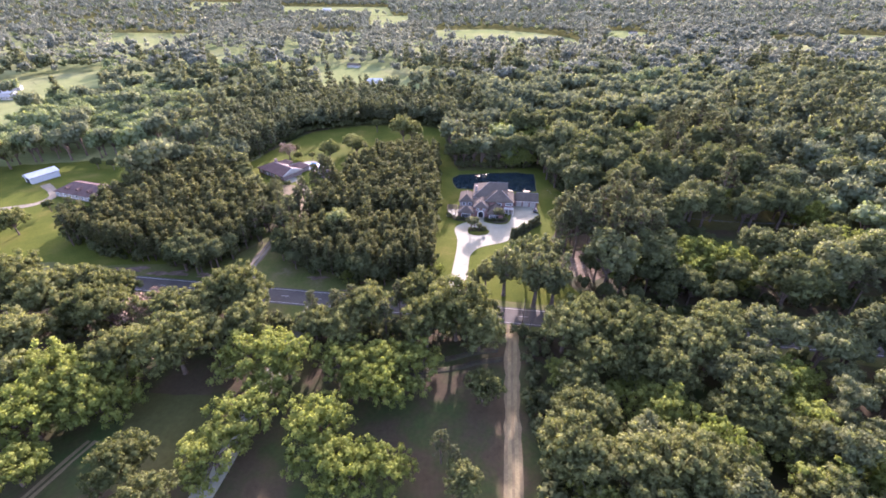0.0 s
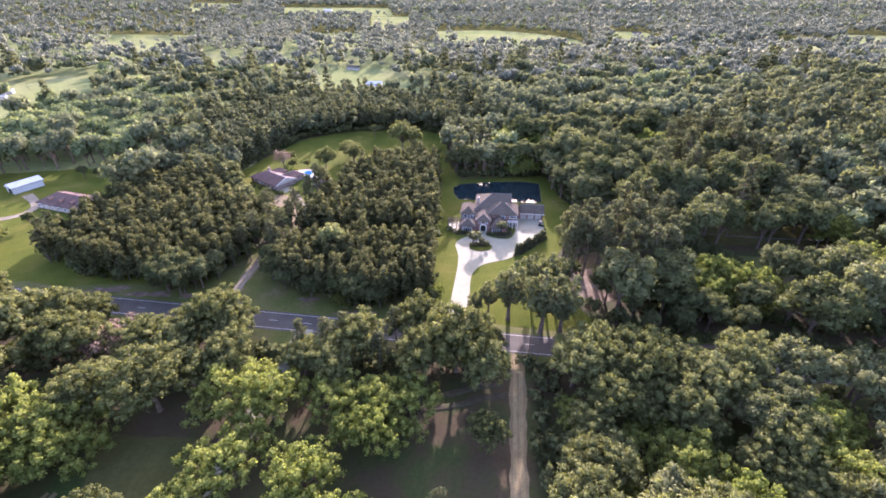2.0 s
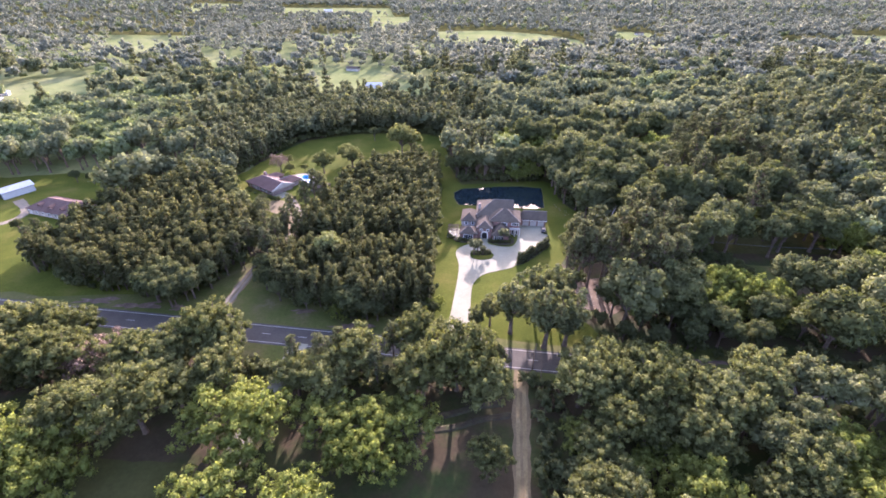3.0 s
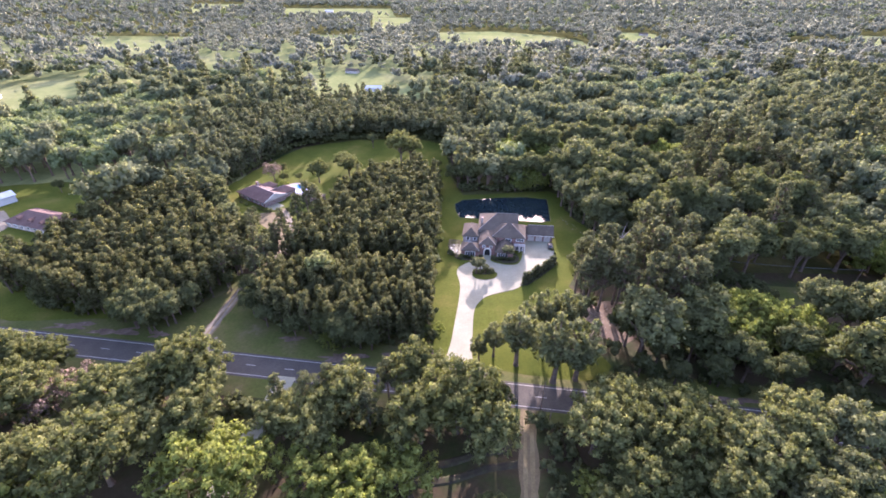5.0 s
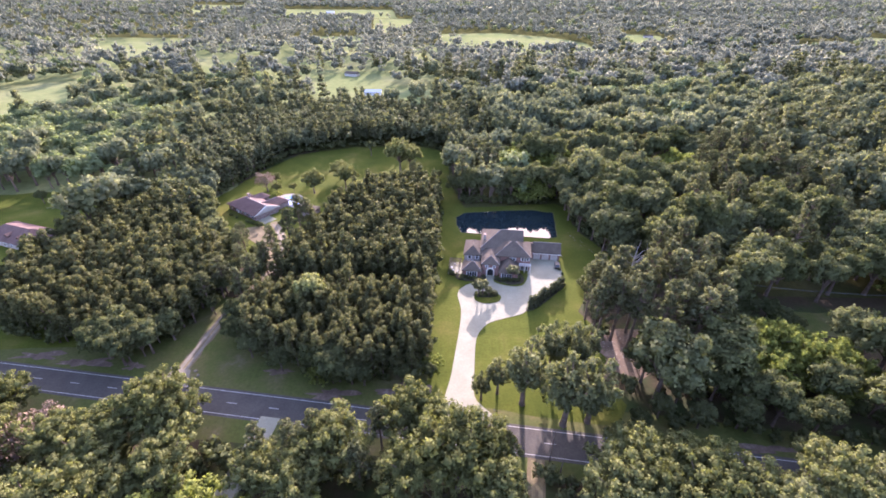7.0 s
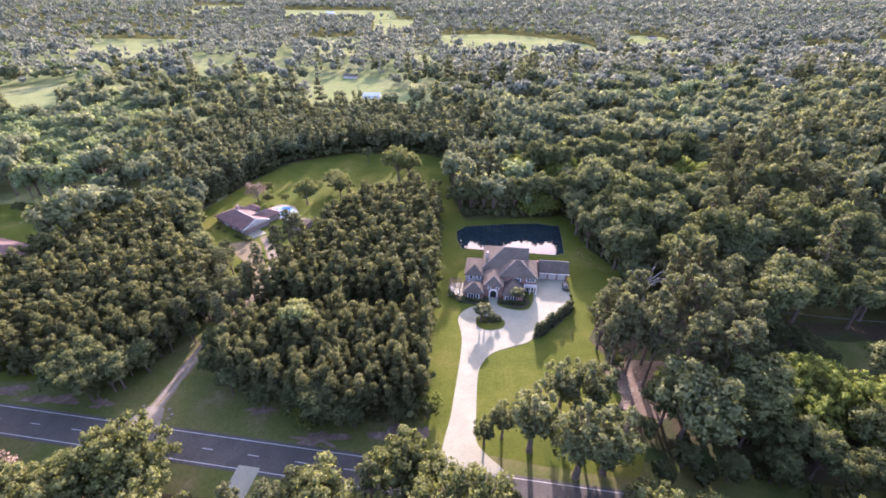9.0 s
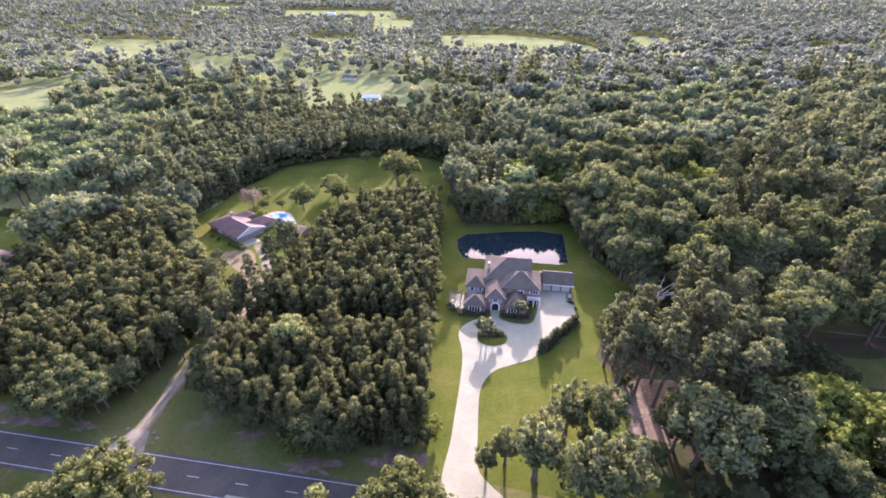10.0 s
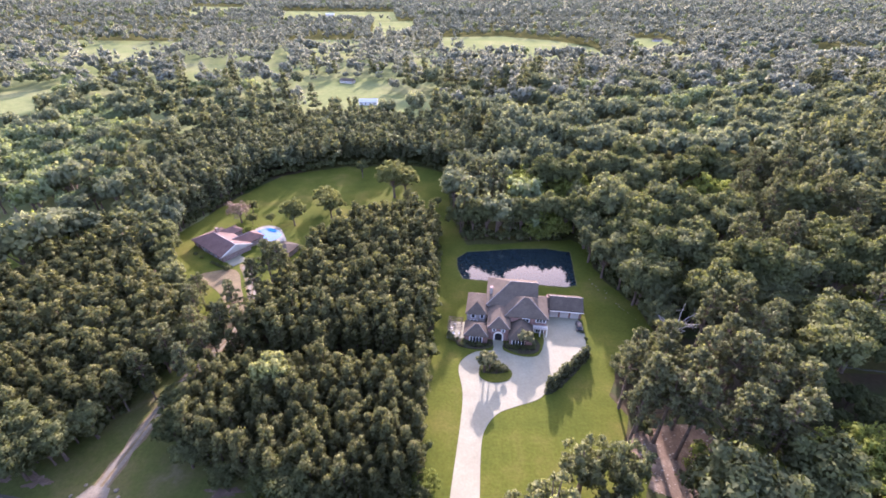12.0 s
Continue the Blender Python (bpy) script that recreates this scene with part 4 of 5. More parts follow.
for x, y, s in ((-106, 80, 1.3), (-94, 80, 1.25), (-118, 78, 1.1), (-101, 69, 1.15), (-113, 65, 1.1), (-87, 74, 1.0), (-54, 91, 1.15), (-44, 88, 1.1), (-28, 90, 0.95), (-18, 89, 0.9), (-8, 88, 0.95), (-16, 80, 0.95), (-22, 83, 0.8),
                (-48, 72, 1.05), (-53, 61, 0.92), (-30, 67, 1.05), (-20, 57, 0.9), (-27, 59, 0.85), (-13, 58, 0.7), (-165.8, 236, 1.4),
                (88, 141.2, 1.05), (95.9, 143.2, 1.12), (92.1, 135.4, 0.95), (103.1, 138.3, 1.12), (104.3, 130.6, 0.9), (112.1, 136.4, 1.0), (84.1, 135.4, 0.85), (-35.7, 134.6, 0.42), (-2.6, 138.5, 0.42), (-95.6, 56.7, 0.9)):
    PECAN.plant(x, y, s, random.uniform(0, 360))
for x, y, s in ((-101, 109, 1.5), (-97, 116, 1.1), (-96.8, 266.4, 1.25)):
    BARE.plant(x, y, s, random.uniform(0, 360))
# woods south of the highway, beside the dirt track
south = [(28, 15.3), (26.6, 56.7), (29.5, 82.1), (31.3, 108.5), (60.6, 106), (111.5, 99.1), (160.5, 92.1), (153.6, 66.9), (114.1, 25.8), (104, 15.3)]
for x, y in scatter(south, 9.2, 0.36, 4):
    if x < 36 and y > 103:
        continue
    (PECAN if y < 88 and random.random() < 0.22 else OAK if x < 85 and random.random() < 0.8 else WOOD2).plant(x, y, random.uniform(0.6, 1.02) if y < 94 else random.uniform(0.85, 1.1), random.uniform(0, 360))
# the row beside the lawn
ROADSIDE = Kind("oak_tree", "upright green oak with bare stem on lawn by highway", "tree", "oaks along the lawn", M_OLIVE,
                [oak(220 + i, 4.7, 19.0, 70 + i, 4200, 0.42, 2.2, True, 8, 0.6, (0.09, 0.18), 0.45, 0.8, 0.62) for i in range(4)])
for x, y, s in ((22, 127, 1.36), (11, 128.5, 0.62), (15.6, 130.5, 0.76), (31.7, 120.5, 1.5), (38.3, 121.5, 1.42), (31.5, 138.5, 1.15), (39.5, 137, 1.25), (35.5, 131, 0.9)):
    ROADSIDE.plant(x, y, s, random.uniform(0, 360))
# bushy thicket between the bare soil and the highway
for x, y, s in ((57, 123, 0.5), (50, 119, 0.42), (64, 128, 0.56), (72, 134, 0.5), (80, 143, 0.65), (66, 120, 0.55), (74, 129, 0.76), (82, 135, 0.8), (76, 120, 0.62), (86, 126, 0.75), (95, 119, 0.7)):
    WOOD.plant(x, y, s, random.uniform(0, 360))
for x, y, s in ((10.6, 80, 0.62), (4.4, 55, 0.5), (-71, 57, 0.85), (-61, 49, 0.8), (-88, 95, 0.8), (-78, 106, 1.0), (-105, 107, 1.0), (-113, 110, 0.9)):
    OAK.plant(x, y, s, random.uniform(0, 360))
# old pines
for x, y, s in ((57.1, 147.7, 1.16), (63.6, 143.9, 1.14), (50.5, 155, 1.08), (48.2, 162, 0.97), (53.6, 151.8, 1.08), (54.6, 162.4, 1.14), (66.1, 163.3, 1.20), (73, 160.5, 1.20), (75.7, 152.8, 1.14), (69.8, 148, 1.14), (59.7, 155.7, 1.14), (72.9, 142.2, 1.08), (78.8, 146.1, 1.08),
                (58.5, 168.1, 1.08), (80.5, 159.5, 1.14), (73.3, 168.1, 1.14), (51.5, 168.1, 0.97), (46.8, 150.9, 0.91), (83.6, 153.8, 1.03), (87, 174.7, 1.08), (76.9, 182.3, 1.08), (84.8, 182.3, 1.14), (92.8, 178.5, 1.08),
                (-69.4, 167.1, 0.7), (-68.2, 174.7, 0.75), (-67, 184.1, 0.75), (-66.8, 192.6, 0.8), (-80.4, 165.2, 0.7), (-79.6, 192.6, 0.75), (-82.3, 201, 0.7),
                (-62.7, 201, 0.95), (-60.6, 209.3, 0.95), (-58.6, 213, 0.85), (-75.9, 184.1, 0.7), (-79.1, 174.7, 0.75), (-163.5, 169, 0.75), (-166, 176.6, 0.7), (-158.9, 161.4, 0.7), (-17.2, 269.1, 0.7), (-33.4, 108, 0.68), (-14.2, 113, 0.72), (-29, 112, 0.7), (-18, 104, 0.66), (-5, 101, 0.6), (-0.5, 62, 0.5), (2.5, 60, 0.42), (-41, 108, 0.66)):
    TALL.plant(x, y, s, random.uniform(0, 360))
for x, y, s in ((-48.8, 323.1, 0.6), (-3.8, 284.1, 0.35), (-207.2, 250.3, 0.45), (-196.7, 248.5, 0.42), (-192.6, 193.5, 0.4), (-70.3, 170.9, 0.6), (-79.7, 172.8, 0.6), (-69.1, 180.4, 0.65), (-78.4, 182.3, 0.65), (-70.9, 188.8, 0.6), (-74.6, 195.4, 0.5), (-78.4, 163.3, 0.45)):
    WOOD.plant(x, y, s, random.uniform(0, 360))
for x, y, s in ((-29.3, 134.4, 0.5), (-21.9, 133, 0.52), (-94.2, 141.3, 0.5), (-100.5, 142.7, 0.42), (-91.3, 143.7, 0.5), (-3.3, 135.9, 0.3), (-37.1, 141.8, 0.45), (-10.9, 133.9, 0.4)):
    WOOD.plant(x, y, s, random.uniform(0, 360))
BEFORE_ROWS = [(-95, 140, 0.82), (-101, 142.5, 0.86), (-89.5, 145, 0.78), (-107, 146, 0.7), (-86, 151, 0.72), (-97, 147, 0.9), (-30.5, 134.5, 0.84), (-36.5, 138, 0.74), (-25.5, 133.5, 0.62), (-47, 138, 0.5), (-58, 143.5, 0.55), (-65, 150, 0.6), (-68, 158, 0.6)]
# rounded dark trees standing before the planted rows
for x, y, s in BEFORE_ROWS:
    WOOD.plant(x, y, s, random.uniform(0, 360))
# trees crowding the lawn of the low house
for x, y, s in ((-88, 202, 0.68), (-97, 211, 0.72), (-92.5, 206.5, 0.62), (-84.5, 195, 0.6), (-106, 222, 0.72), (-101.5, 216.5, 0.66), (-111.5, 230, 0.74), (-116, 240, 0.78), (-112, 236, 0.6), (-120, 247, 0.74), (-84.8, 224.6, 0.2)):
    (WOOD2 if y % 2 else WOOD).plant(x, y, s, random.uniform(0, 360))
CREAM = Kind("pale_tree", "pale cream-green broadleaf tree rising above planted pines", "tree", "pale trees", M_BLOOM,
             [oak(240, 5.6, 17.5, 34, 3600, 0.5, 0.8, True, 6, 0.55)])
CREAM.plant(-43.7, 162.4, 1.0)
for x, y, sc in ((-88.5, 255.7, 0.35), (83.7, 222.2, 0.95), (157.6, 186, 1.1), (165.8, 181.3, 1.0)):
    PECAN.plant(x, y, sc, random.uniform(0, 360))
for x, y, sc in ((-60.6, 285, 0.72), (-55, 271.3, 0.8), (-57, 279, 0.62), (-70.5, 263.8, 0.8), (-27.1, 295.5, 1.15), (-21.7, 299.8, 0.9), (-91.1, 265.5, 0.34), (-95.5, 277.1, 0.4), (-82.4, 266.4, 0.3)):
    OAK.plant(x, y, sc, random.uniform(0, 360))
for x, y, s in ((12.7, 174.2, 1.3), (14.4, 174.9, 1.15), (16.4, 173.8, 0.8), (26.1, 184.3, 1.25), (18.8, 174.3, 0.5)):
    ORNAMENT.plant(x, y, s, random.uniform(0, 360))

# wood edge behind the pond and along the lawn
for i in range(10):
    WOOD.plant(6.8 + i * 5.6 + random.uniform(-1.5, 1.5), 256 + random.uniform(-2, 3), random.uniform(0.9, 1.12), random.uniform(0, 360))
for x, y, sc in ((59.8, 244.9, 1.1), (59, 234.1, 1), (61.2, 223.1, 0.95), (65.3, 215.8, 1), (67.4, 206.5, 1.05), (70.6, 197.3, 0.95), (68.8, 189.8, 0.85)):
    WOOD2.plant(x, y, sc, random.uniform(0, 360))

# low understorey between the thicket and the woods
for i in range(14):
    WOOD.plant(87.6 + (i % 7) * 4.5 + random.uniform(-1.5, 1.5), 155.7 + (i // 7) * 7.6 + random.uniform(-2, 2), random.uniform(0.36, 0.5), random.uniform(0, 360))

# planted beds
SHRUB = Kind("garden_shrub", "low dark green clipped shrub in a bed", "shrub", "shrubs round the house", M_DARK, [oak(120 + i, 0.95, 1.3, 9, 240, 0.24, 0.8, True) for i in range(3)])
CONE = Kind("hedge_conifer", "upright bushy conifer in a hedge row", "shrub", "conifers along the apron", M_NEEDLE, [pine(130 + i, 1.35, 3.4, 420, 0.34, 0.02, 5) for i in range(3)])
ISLAND = [(11.2, 173.8), (12.4, 176.2), (16.2, 177.3), (19.8, 176), (21, 173.8), (19.6, 171.3), (15.6, 170.3), (12.3, 171.5)]
island = tagged(mesh_ob("planting_island", prism(curve_through(ISLAND, 0.8), 0.0, 0.22), M_LAWN), "oval grass island with shrubs in the turning circle", "planting bed", kind="structure")
for i, (cx, cy, rx, ry) in enumerate(((15.7, 175.3, 4.4, 1.7),)):
    part("bed", prism([(cx + rx * math.cos(a * math.pi / 12), cy + ry * math.sin(a * math.pi / 12)) for a in range(24)], 0.1, 0.27), M_BED, island, "dark mulch bed")
tagged(mesh_ob("planting_bed", prism(curve_through([(19.9, 184.5), (24.1, 181.9), (29, 182.2), (31.1, 185.1), (29.9, 188.8), (26.6, 187.3), (20.1, 186.6)], 0.8), 0.0, 0.2), M_BED), "dark shrub bed before the house front", "planting bed", kind="structure")
tagged(mesh_ob("planting_bed", prism(curve_through([(5.3, 185.3), (9.9, 183.8), (15.2, 184.3), (15.9, 187.5), (7.9, 188.5), (4.9, 187.9)], 0.8), 0.0, 0.2), M_BED), "dark shrub bed before the house front", "planting bed", kind="structure")
tagged(mesh_ob("planting_bed", prism(curve_through([(29.2, 166.4), (32.7, 167.7), (40.5, 175.3), (45.8, 182.5), (44.6, 183.8), (38.1, 177), (30.3, 169.4)], 0.8), 0.0, 0.16), M_BED), "narrow mulched bed under a conifer hedge", "planting bed", kind="structure")
for i in range(14):
    CONE.plant(30.4 + i * 1.10 + random.uniform(-0.3, 0.3), 167.6 + i * 1.08 + random.uniform(-0.3, 0.3), random.choice((1.0, 1.15, 1.25, 1.35, 1.45)), random.uniform(0, 360))
for i in range(46):
    if i < 16:
        q = (12.4 + (i % 8) * 1.0, 174.7 + (i // 8) * 1.2)
    elif i < 32:
        q = (20.9 + ((i - 16) % 8) * 1.13, 183.8 + ((i - 16) // 8) * 1.4 - abs((i - 16) % 8 - 4) * -0.15)
    else:
        q = (6.3 + ((i - 32) % 7) * 1.33, 185.3 + ((i - 32) // 7) * 1.5)
    SHRUB.plant(q[0] + random.uniform(-0.3, 0.3), q[1] + random.uniform(-0.3, 0.3), random.uniform(0.7, 1.25), random.uniform(0, 360))
for x, y, sc in ((3.1, 188.1, 1.6), (4.5, 187.3, 1.3), (2.4, 190.2, 1.2), (46, 191.6, 0.9), (46.3, 188.4, 0.8), (-94.1, 230.9, 1.2), (-91.8, 229.7, 1.2), (-89.5, 228.2, 1.2), (-87.2, 227, 1.3), (-100.8, 235, 1.0), (-104.5, 237.7, 1.1), (-77.7, 228.6, 1.6), (-73.7, 230.4, 1.4)):
    SHRUB.plant(x, y, sc, random.uniform(0, 360))


def utility_pole(x, y, height, rot, arms):
    p = empty("utility_pole", x, y, 0, rot, label="weathered grey wooden pole carrying wires", category="utility pole", group="poles along the highway")
    v, f = tube_np([(0, 0, -0.3), (0.05, 0, height * 0.5), (0.12, 0.05, height)], [0.17, 0.14, 0.10], 10)
    me = mesh_np("post", v, f, [M_BARK])
    new("post", me).parent = p
    if not arms:
        return
    part("crossarm", box(-1.1, 1.3, -0.06, 0.06, height - 0.7, height - 0.55), M_BARK, p)
    for u in (-1.0, 0.15, 1.2):
        part("insulator", rod((u, 0, height - 0.55), (u, 0, height - 0.33), 0.06, 8), M_TRIM, p, "pale insulator")


POLES = [(26.2, 110.2, 11.5, False), (27.9, 106.8, 5.5, False), (148.9, 163.3, 10.0, True), (97, 170.9, 10.0, True)]
for x, y, hh, arms in POLES:
    utility_pole(x, y, hh, 4, arms)


def wire(a, b, sag):
    pts = [(a[0] + (b[0] - a[0]) * t, a[1] + (b[1] - a[1]) * t, a[2] + (b[2] - a[2]) * t - sag * 4 * t * (1 - t)) for t in [i / 12 for i in range(13)]]
    v, f = tube_np(pts, [0.03] * 13, 4)
    return tagged(new("overhead_wire", mesh_np("overhead_wire", v, f, [M_WIRE])), "thin dark overhead wire between poles", "wire", "overhead wires")


for o in (-1.0, 0.15, 1.2):
    wire((97 + o, 170.9, 9.65), (148.9 + o, 163.3, 9.65), 0.8)


def snag(x, y):
    """A dead pale tree with forked bare limbs."""
    rg = np.random.default_rng(5)
    bits = [tube_np([(0, 0, -0.3), (0.2, 0, 5), (0.4, 0.2, 9)], [0.28, 0.2, 0.12])]
    for i in range(14):
        a, z = i * 2.4, rg.uniform(5, 9)
        l = rg.uniform(2, 4.5)
        e = np.array((math.cos(a) * l, math.sin(a) * l, z + l * 0.9))
        bits.append(tube_np([(0.25, 0.05, z), e * (0.5, 0.5, 1) - (0, 0, l * 0.35), e], [0.11, 0.07, 0.02], 4))
        for k in range(2):
            g = e * 0.75 + (0, 0, z * 0.22)
            bits.append(tube_np([g, g + rg.normal(size=3) * 0.9 + (0, 0, 0.8)], [0.04, 0.015], 4))
    v, f = merge(bits)
    ob = empty("dead_tree", x, y, 0, 0, label="pale dead tree with bare forked limbs", category="tree")
    new("trunk", mesh_np("trunk", v * 1.4, f, [M_TWIG])).parent = ob


M_CHIP = surface("pale_wood_chip", [(0.3, (0.24, 0.21, 0.165)), (0.7, (0.36, 0.325, 0.26))], 0.6, 4.0, 0.9)
M_TWIG = surface("bleached_wood", [(0.3, (0.24, 0.22, 0.20)), (0.7, (0.36, 0.33, 0.30))], 0.6, 4.0, 0.9)
snag(69.4, 182.7)


def mailbox(x, y):
    m = empty("mailbox", x, y, 0, -8, label="small mailbox on a post beside the drive mouth", category="mailbox")
    part("post", box(-0.06, 0.06, -0.06, 0.06, -0.1, 1.0), M_BARK, m)
    part("box", box(-0.13, 0.13, -0.28, 0.28, 1.0, 1.28, bevel=0.05), M_CAR, m, "dark metal box")


mailbox(14.2, 124.1)


def rock(x, y, sc, rot):
    bm = bmesh.new()
    bmesh.ops.create_icosphere(bm, subdivisions=2, radius=0.5)
    for v in bm.verts:
        v.co *= 1 + 0.35 * noise.noise(v.co * 2.3 + Vector((x, y, 0)))
        v.co.z *= 0.6
    ob = tagged(mesh_ob("rock", bm, M_GRAVEL), "pale weathered rock on grass", "rock", "rocks by drive and lawn")
    ob.matrix_basis = pose(x, y, 0.1 * sc, 0, 0, rot) @ Matrix.Scale(sc, 4)


for i in range(18):
    rock(64.4 - (i % 9) * 0.95 + random.uniform(-1.4, 1.4), 197.3 + (i % 9) * 2.9 + random.uniform(-2, 2), random.uniform(0.25, 0.7), i * 40)
for x, y in ((-83.2, 135), (-82.2, 136.4), (-71.7, 134.8), (-71.3, 136.2), (-80.5, 138.9), (-72.7, 137.8)):
    rock(x, y, random.uniform(0.7, 1.2), x * 9)
# bark chips and pale stones on the bare soil
cv, cf = [], []
for i in range(900):
    x, y = random.uniform(46, 84), random.uniform(134, 173)
    if inside(x, y, SOIL):
        a, r = random.uniform(0, 6.28), random.uniform(0.08, 0.20) * (1 + 1.6 * random.random() ** 4)
        b = len(cv)
        cv += [(x + r * math.cos(a + k * 1.57), y + r * math.sin(a + k * 1.57) * 0.6, 0.03 + 0.10 * (k % 2) + 0.02) for k in range(4)]
        cf.append((b, b + 1, b + 2, b + 3))
tagged(new("bark_chips", mesh_np("bark_chips", np.array(cv), np.array(cf), [M_CHIP])), "pale chips strewn over bare soil", "debris", kind="stuff")

# ditch with earth banks south of the highway
DITCH = [(-34, 89), (-24.4, 92.6), (-10, 92.2), (2, 93.6), (10, 96.2), (17.7, 97.5)]
for off, w, hgt in ((2.0, 2.6, 0.32), (-2.0, 2.4, 0.26)):
    line = [(x - off * 0.25, y + off) for x, y in curve_through(DITCH, 2.5, False)]
    bmd = bmesh.new()
    prev = None
    for i, (x, y) in enumerate(line):
        hh = hgt * (1 + 0.6 * noise.noise(Vector((x * 0.2, y * 0.2, off))))
        row = [bmd.verts.new((x + dx * 0.25, y + dx, z)) for dx, z in ((-w / 2, -0.05), (-w / 4, hh * 0.8), (w / 4, hh), (w / 2, -0.05))]
        if prev:
            for k in range(3):
                bmd.faces.new((prev[k], row[k], row[k + 1], prev[k + 1]))
        prev = row
    bmesh.ops.recalc_face_normals(bmd, faces=bmd.faces[:])
    tagged(mesh_ob("ditch_bank", bmd, M_BED), "bare brown earth bank along a ditch", "bank", kind="structure")

# plantations
P2_NORTH = [(-63.3, 176.6), (-4, 175.7), (-2.9, 250.3), (-7.6, 263.8), (-34.5, 262), (-46.2, 252.1), (-52.3, 236.8), (-55.6, 215.8), (-59.8, 198.2)]
P2_SOUTH = [(-65, 158), (-62.5, 149), (-54, 143), (-41, 136.5), (-28.1, 133.5), (-5, 135.4), (-3.5, 170.9), (-65, 170.9)]
P1 = [(-164.6, 167.1), (-139.7, 153.5), (-112, 147.5), (-96.1, 143), (-83.7, 153.8), (-80.8, 184.1), (-82.5, 193.5), (-99.9, 204.7), (-116.7, 224.9), (-127.5, 243.1), (-142.4, 255.7), (-151.4, 230.4), (-158.9, 198.2)]
rows = scatter(P2_NORTH, 3.65, 0.24, 1) + scatter(P2_SOUTH, 3.6, 0.24, 2) + scatter(P1, 3.75, 0.28, 3)
rows.sort(key=lambda p: p[1] + 0.15 * abs(p[0]))
for x, y in rows[:300]:
    PINE.plant(x, y, random.uniform(0.82, 1.08), random.uniform(0, 360))

# ---- woods beyond ----
def crowns(first, n, radius, height, boughs, count, size, heads, flat=0.8, soft=0.24, lift=0.6, core=0.9, spread=0.42):
    return [oak(first + i, radius, height, boughs + i, count, size, flat, True, heads, spread, (0.16, 0.30), soft, 0.7, core, lift) for i in range(n)]


MID = Kind("woodland_tree", "", "", "", M_HAZE_MID, crowns(150, 5, 7.0, 16.5, 15, 520, 0.92, 5))
MIDB = Kind("woodland_tree", "", "", "", M_OLIVE, crowns(160, 5, 6.8, 15.5, 15, 520, 0.92, 5))
MIDP = Kind("woodland_tree", "", "", "", M_NEEDLE, [pine(170 + i, 4.0, 19.5, 300, 1.0, 0.34, 5) for i in range(4)])
MIDG = Kind("woodland_tree", "", "", "", M_ORCHARD, crowns(180, 4, 6.6, 13.0, 15, 520, 0.92, 5, 0.72))
PINELO = Kind("pine", "", "", "", M_PINE, [pine(270 + i, 2.5 + 0.12 * i, 13.4 + 0.45 * i, 400, 0.62, 0.42, 5) for i in range(6)])
# far crowns: normals lean up for flat, even light that imitates haze
FARA = Kind("woodland_tree", "", "", "", M_HAZE_FAR, crowns(190, 5, 6.4, 14.5, 9, 80, 1.1, 3, 0.9, 0.10, 2.2, 0.98, 0.28))
FARB = Kind("woodland_tree", "", "", "", M_HAZE_FAR, crowns(195, 5, 6.2, 13.5, 9, 80, 1.1, 3, 0.9, 0.10, 2.2, 0.98, 0.28))
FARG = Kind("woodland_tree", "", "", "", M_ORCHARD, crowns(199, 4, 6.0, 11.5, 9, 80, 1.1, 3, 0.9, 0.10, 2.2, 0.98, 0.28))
FARP = Kind("woodland_tree", "", "", "", M_HAZE_FAR, [pine(205 + i, 3.8, 17.0, 70, 1.2, 0.30, 4, True, 2.0) for i in range(4)])
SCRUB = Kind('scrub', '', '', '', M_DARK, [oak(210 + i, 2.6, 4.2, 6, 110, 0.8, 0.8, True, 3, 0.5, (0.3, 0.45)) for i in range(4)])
FARH = Kind('woodland_tree', '', '', '', M_HAZE_FAR, crowns(230, 5, 7.4, 13.0, 4, 20, 1.6, 2, 0.9, 0.10, 2.2, 0.98, 0.28))
KINDS = [MID, MIDB, MIDP, MIDG, FARA, FARB, FARP, FARG, FARH]

# open ground: the home clearing, lawns, meadows and distant fields
EDGE_EAST = [(49.4, 178.5), (65.1, 181.3), (68.8, 193.5), (66.5, 207.5), (61.4, 217.6), (58.3, 230.4), (60.8, 250.3), (5.8, 251.2), (5.8, 239.5)]
PINEY = [(46.1, 132.5), (83.9, 144.1), (88.8, 180.4), (49.3, 180.4)]
GLADE = [(111.4, 156.6), (149.6, 149), (167.2, 155.7), (150.8, 165.2), (114, 168.1)]
tagged(mesh_ob("lawn", prism(ragged(GLADE, 2, 5, 7), -0.2, 0.02), M_VERGE), "small shaded glade under overhead wires", "lawn", kind="structure")
BELT = [(-142.9, 284.1), (-123.1, 255.7), (-110.5, 284.1), (-99.5, 324), (-63.4, 342.6), (-18.6, 344.3), (3.8, 330.8), (4.8, 277.1), (11.6, 250.3), (21.2, 253.9), (22.4, 352.7), (9.2, 402.1), (-54.2, 426.1), (-136.6, 410.1), (-176.1, 361.1)]
THICKET = [(80.3, 128.6), (118.5, 126.7), (117, 167.1), (85.2, 167.1), (83.7, 149.9)]
LANE = [(-65.4, 169), (-2, 169), (-2, 177.6), (-65.2, 178.5)]
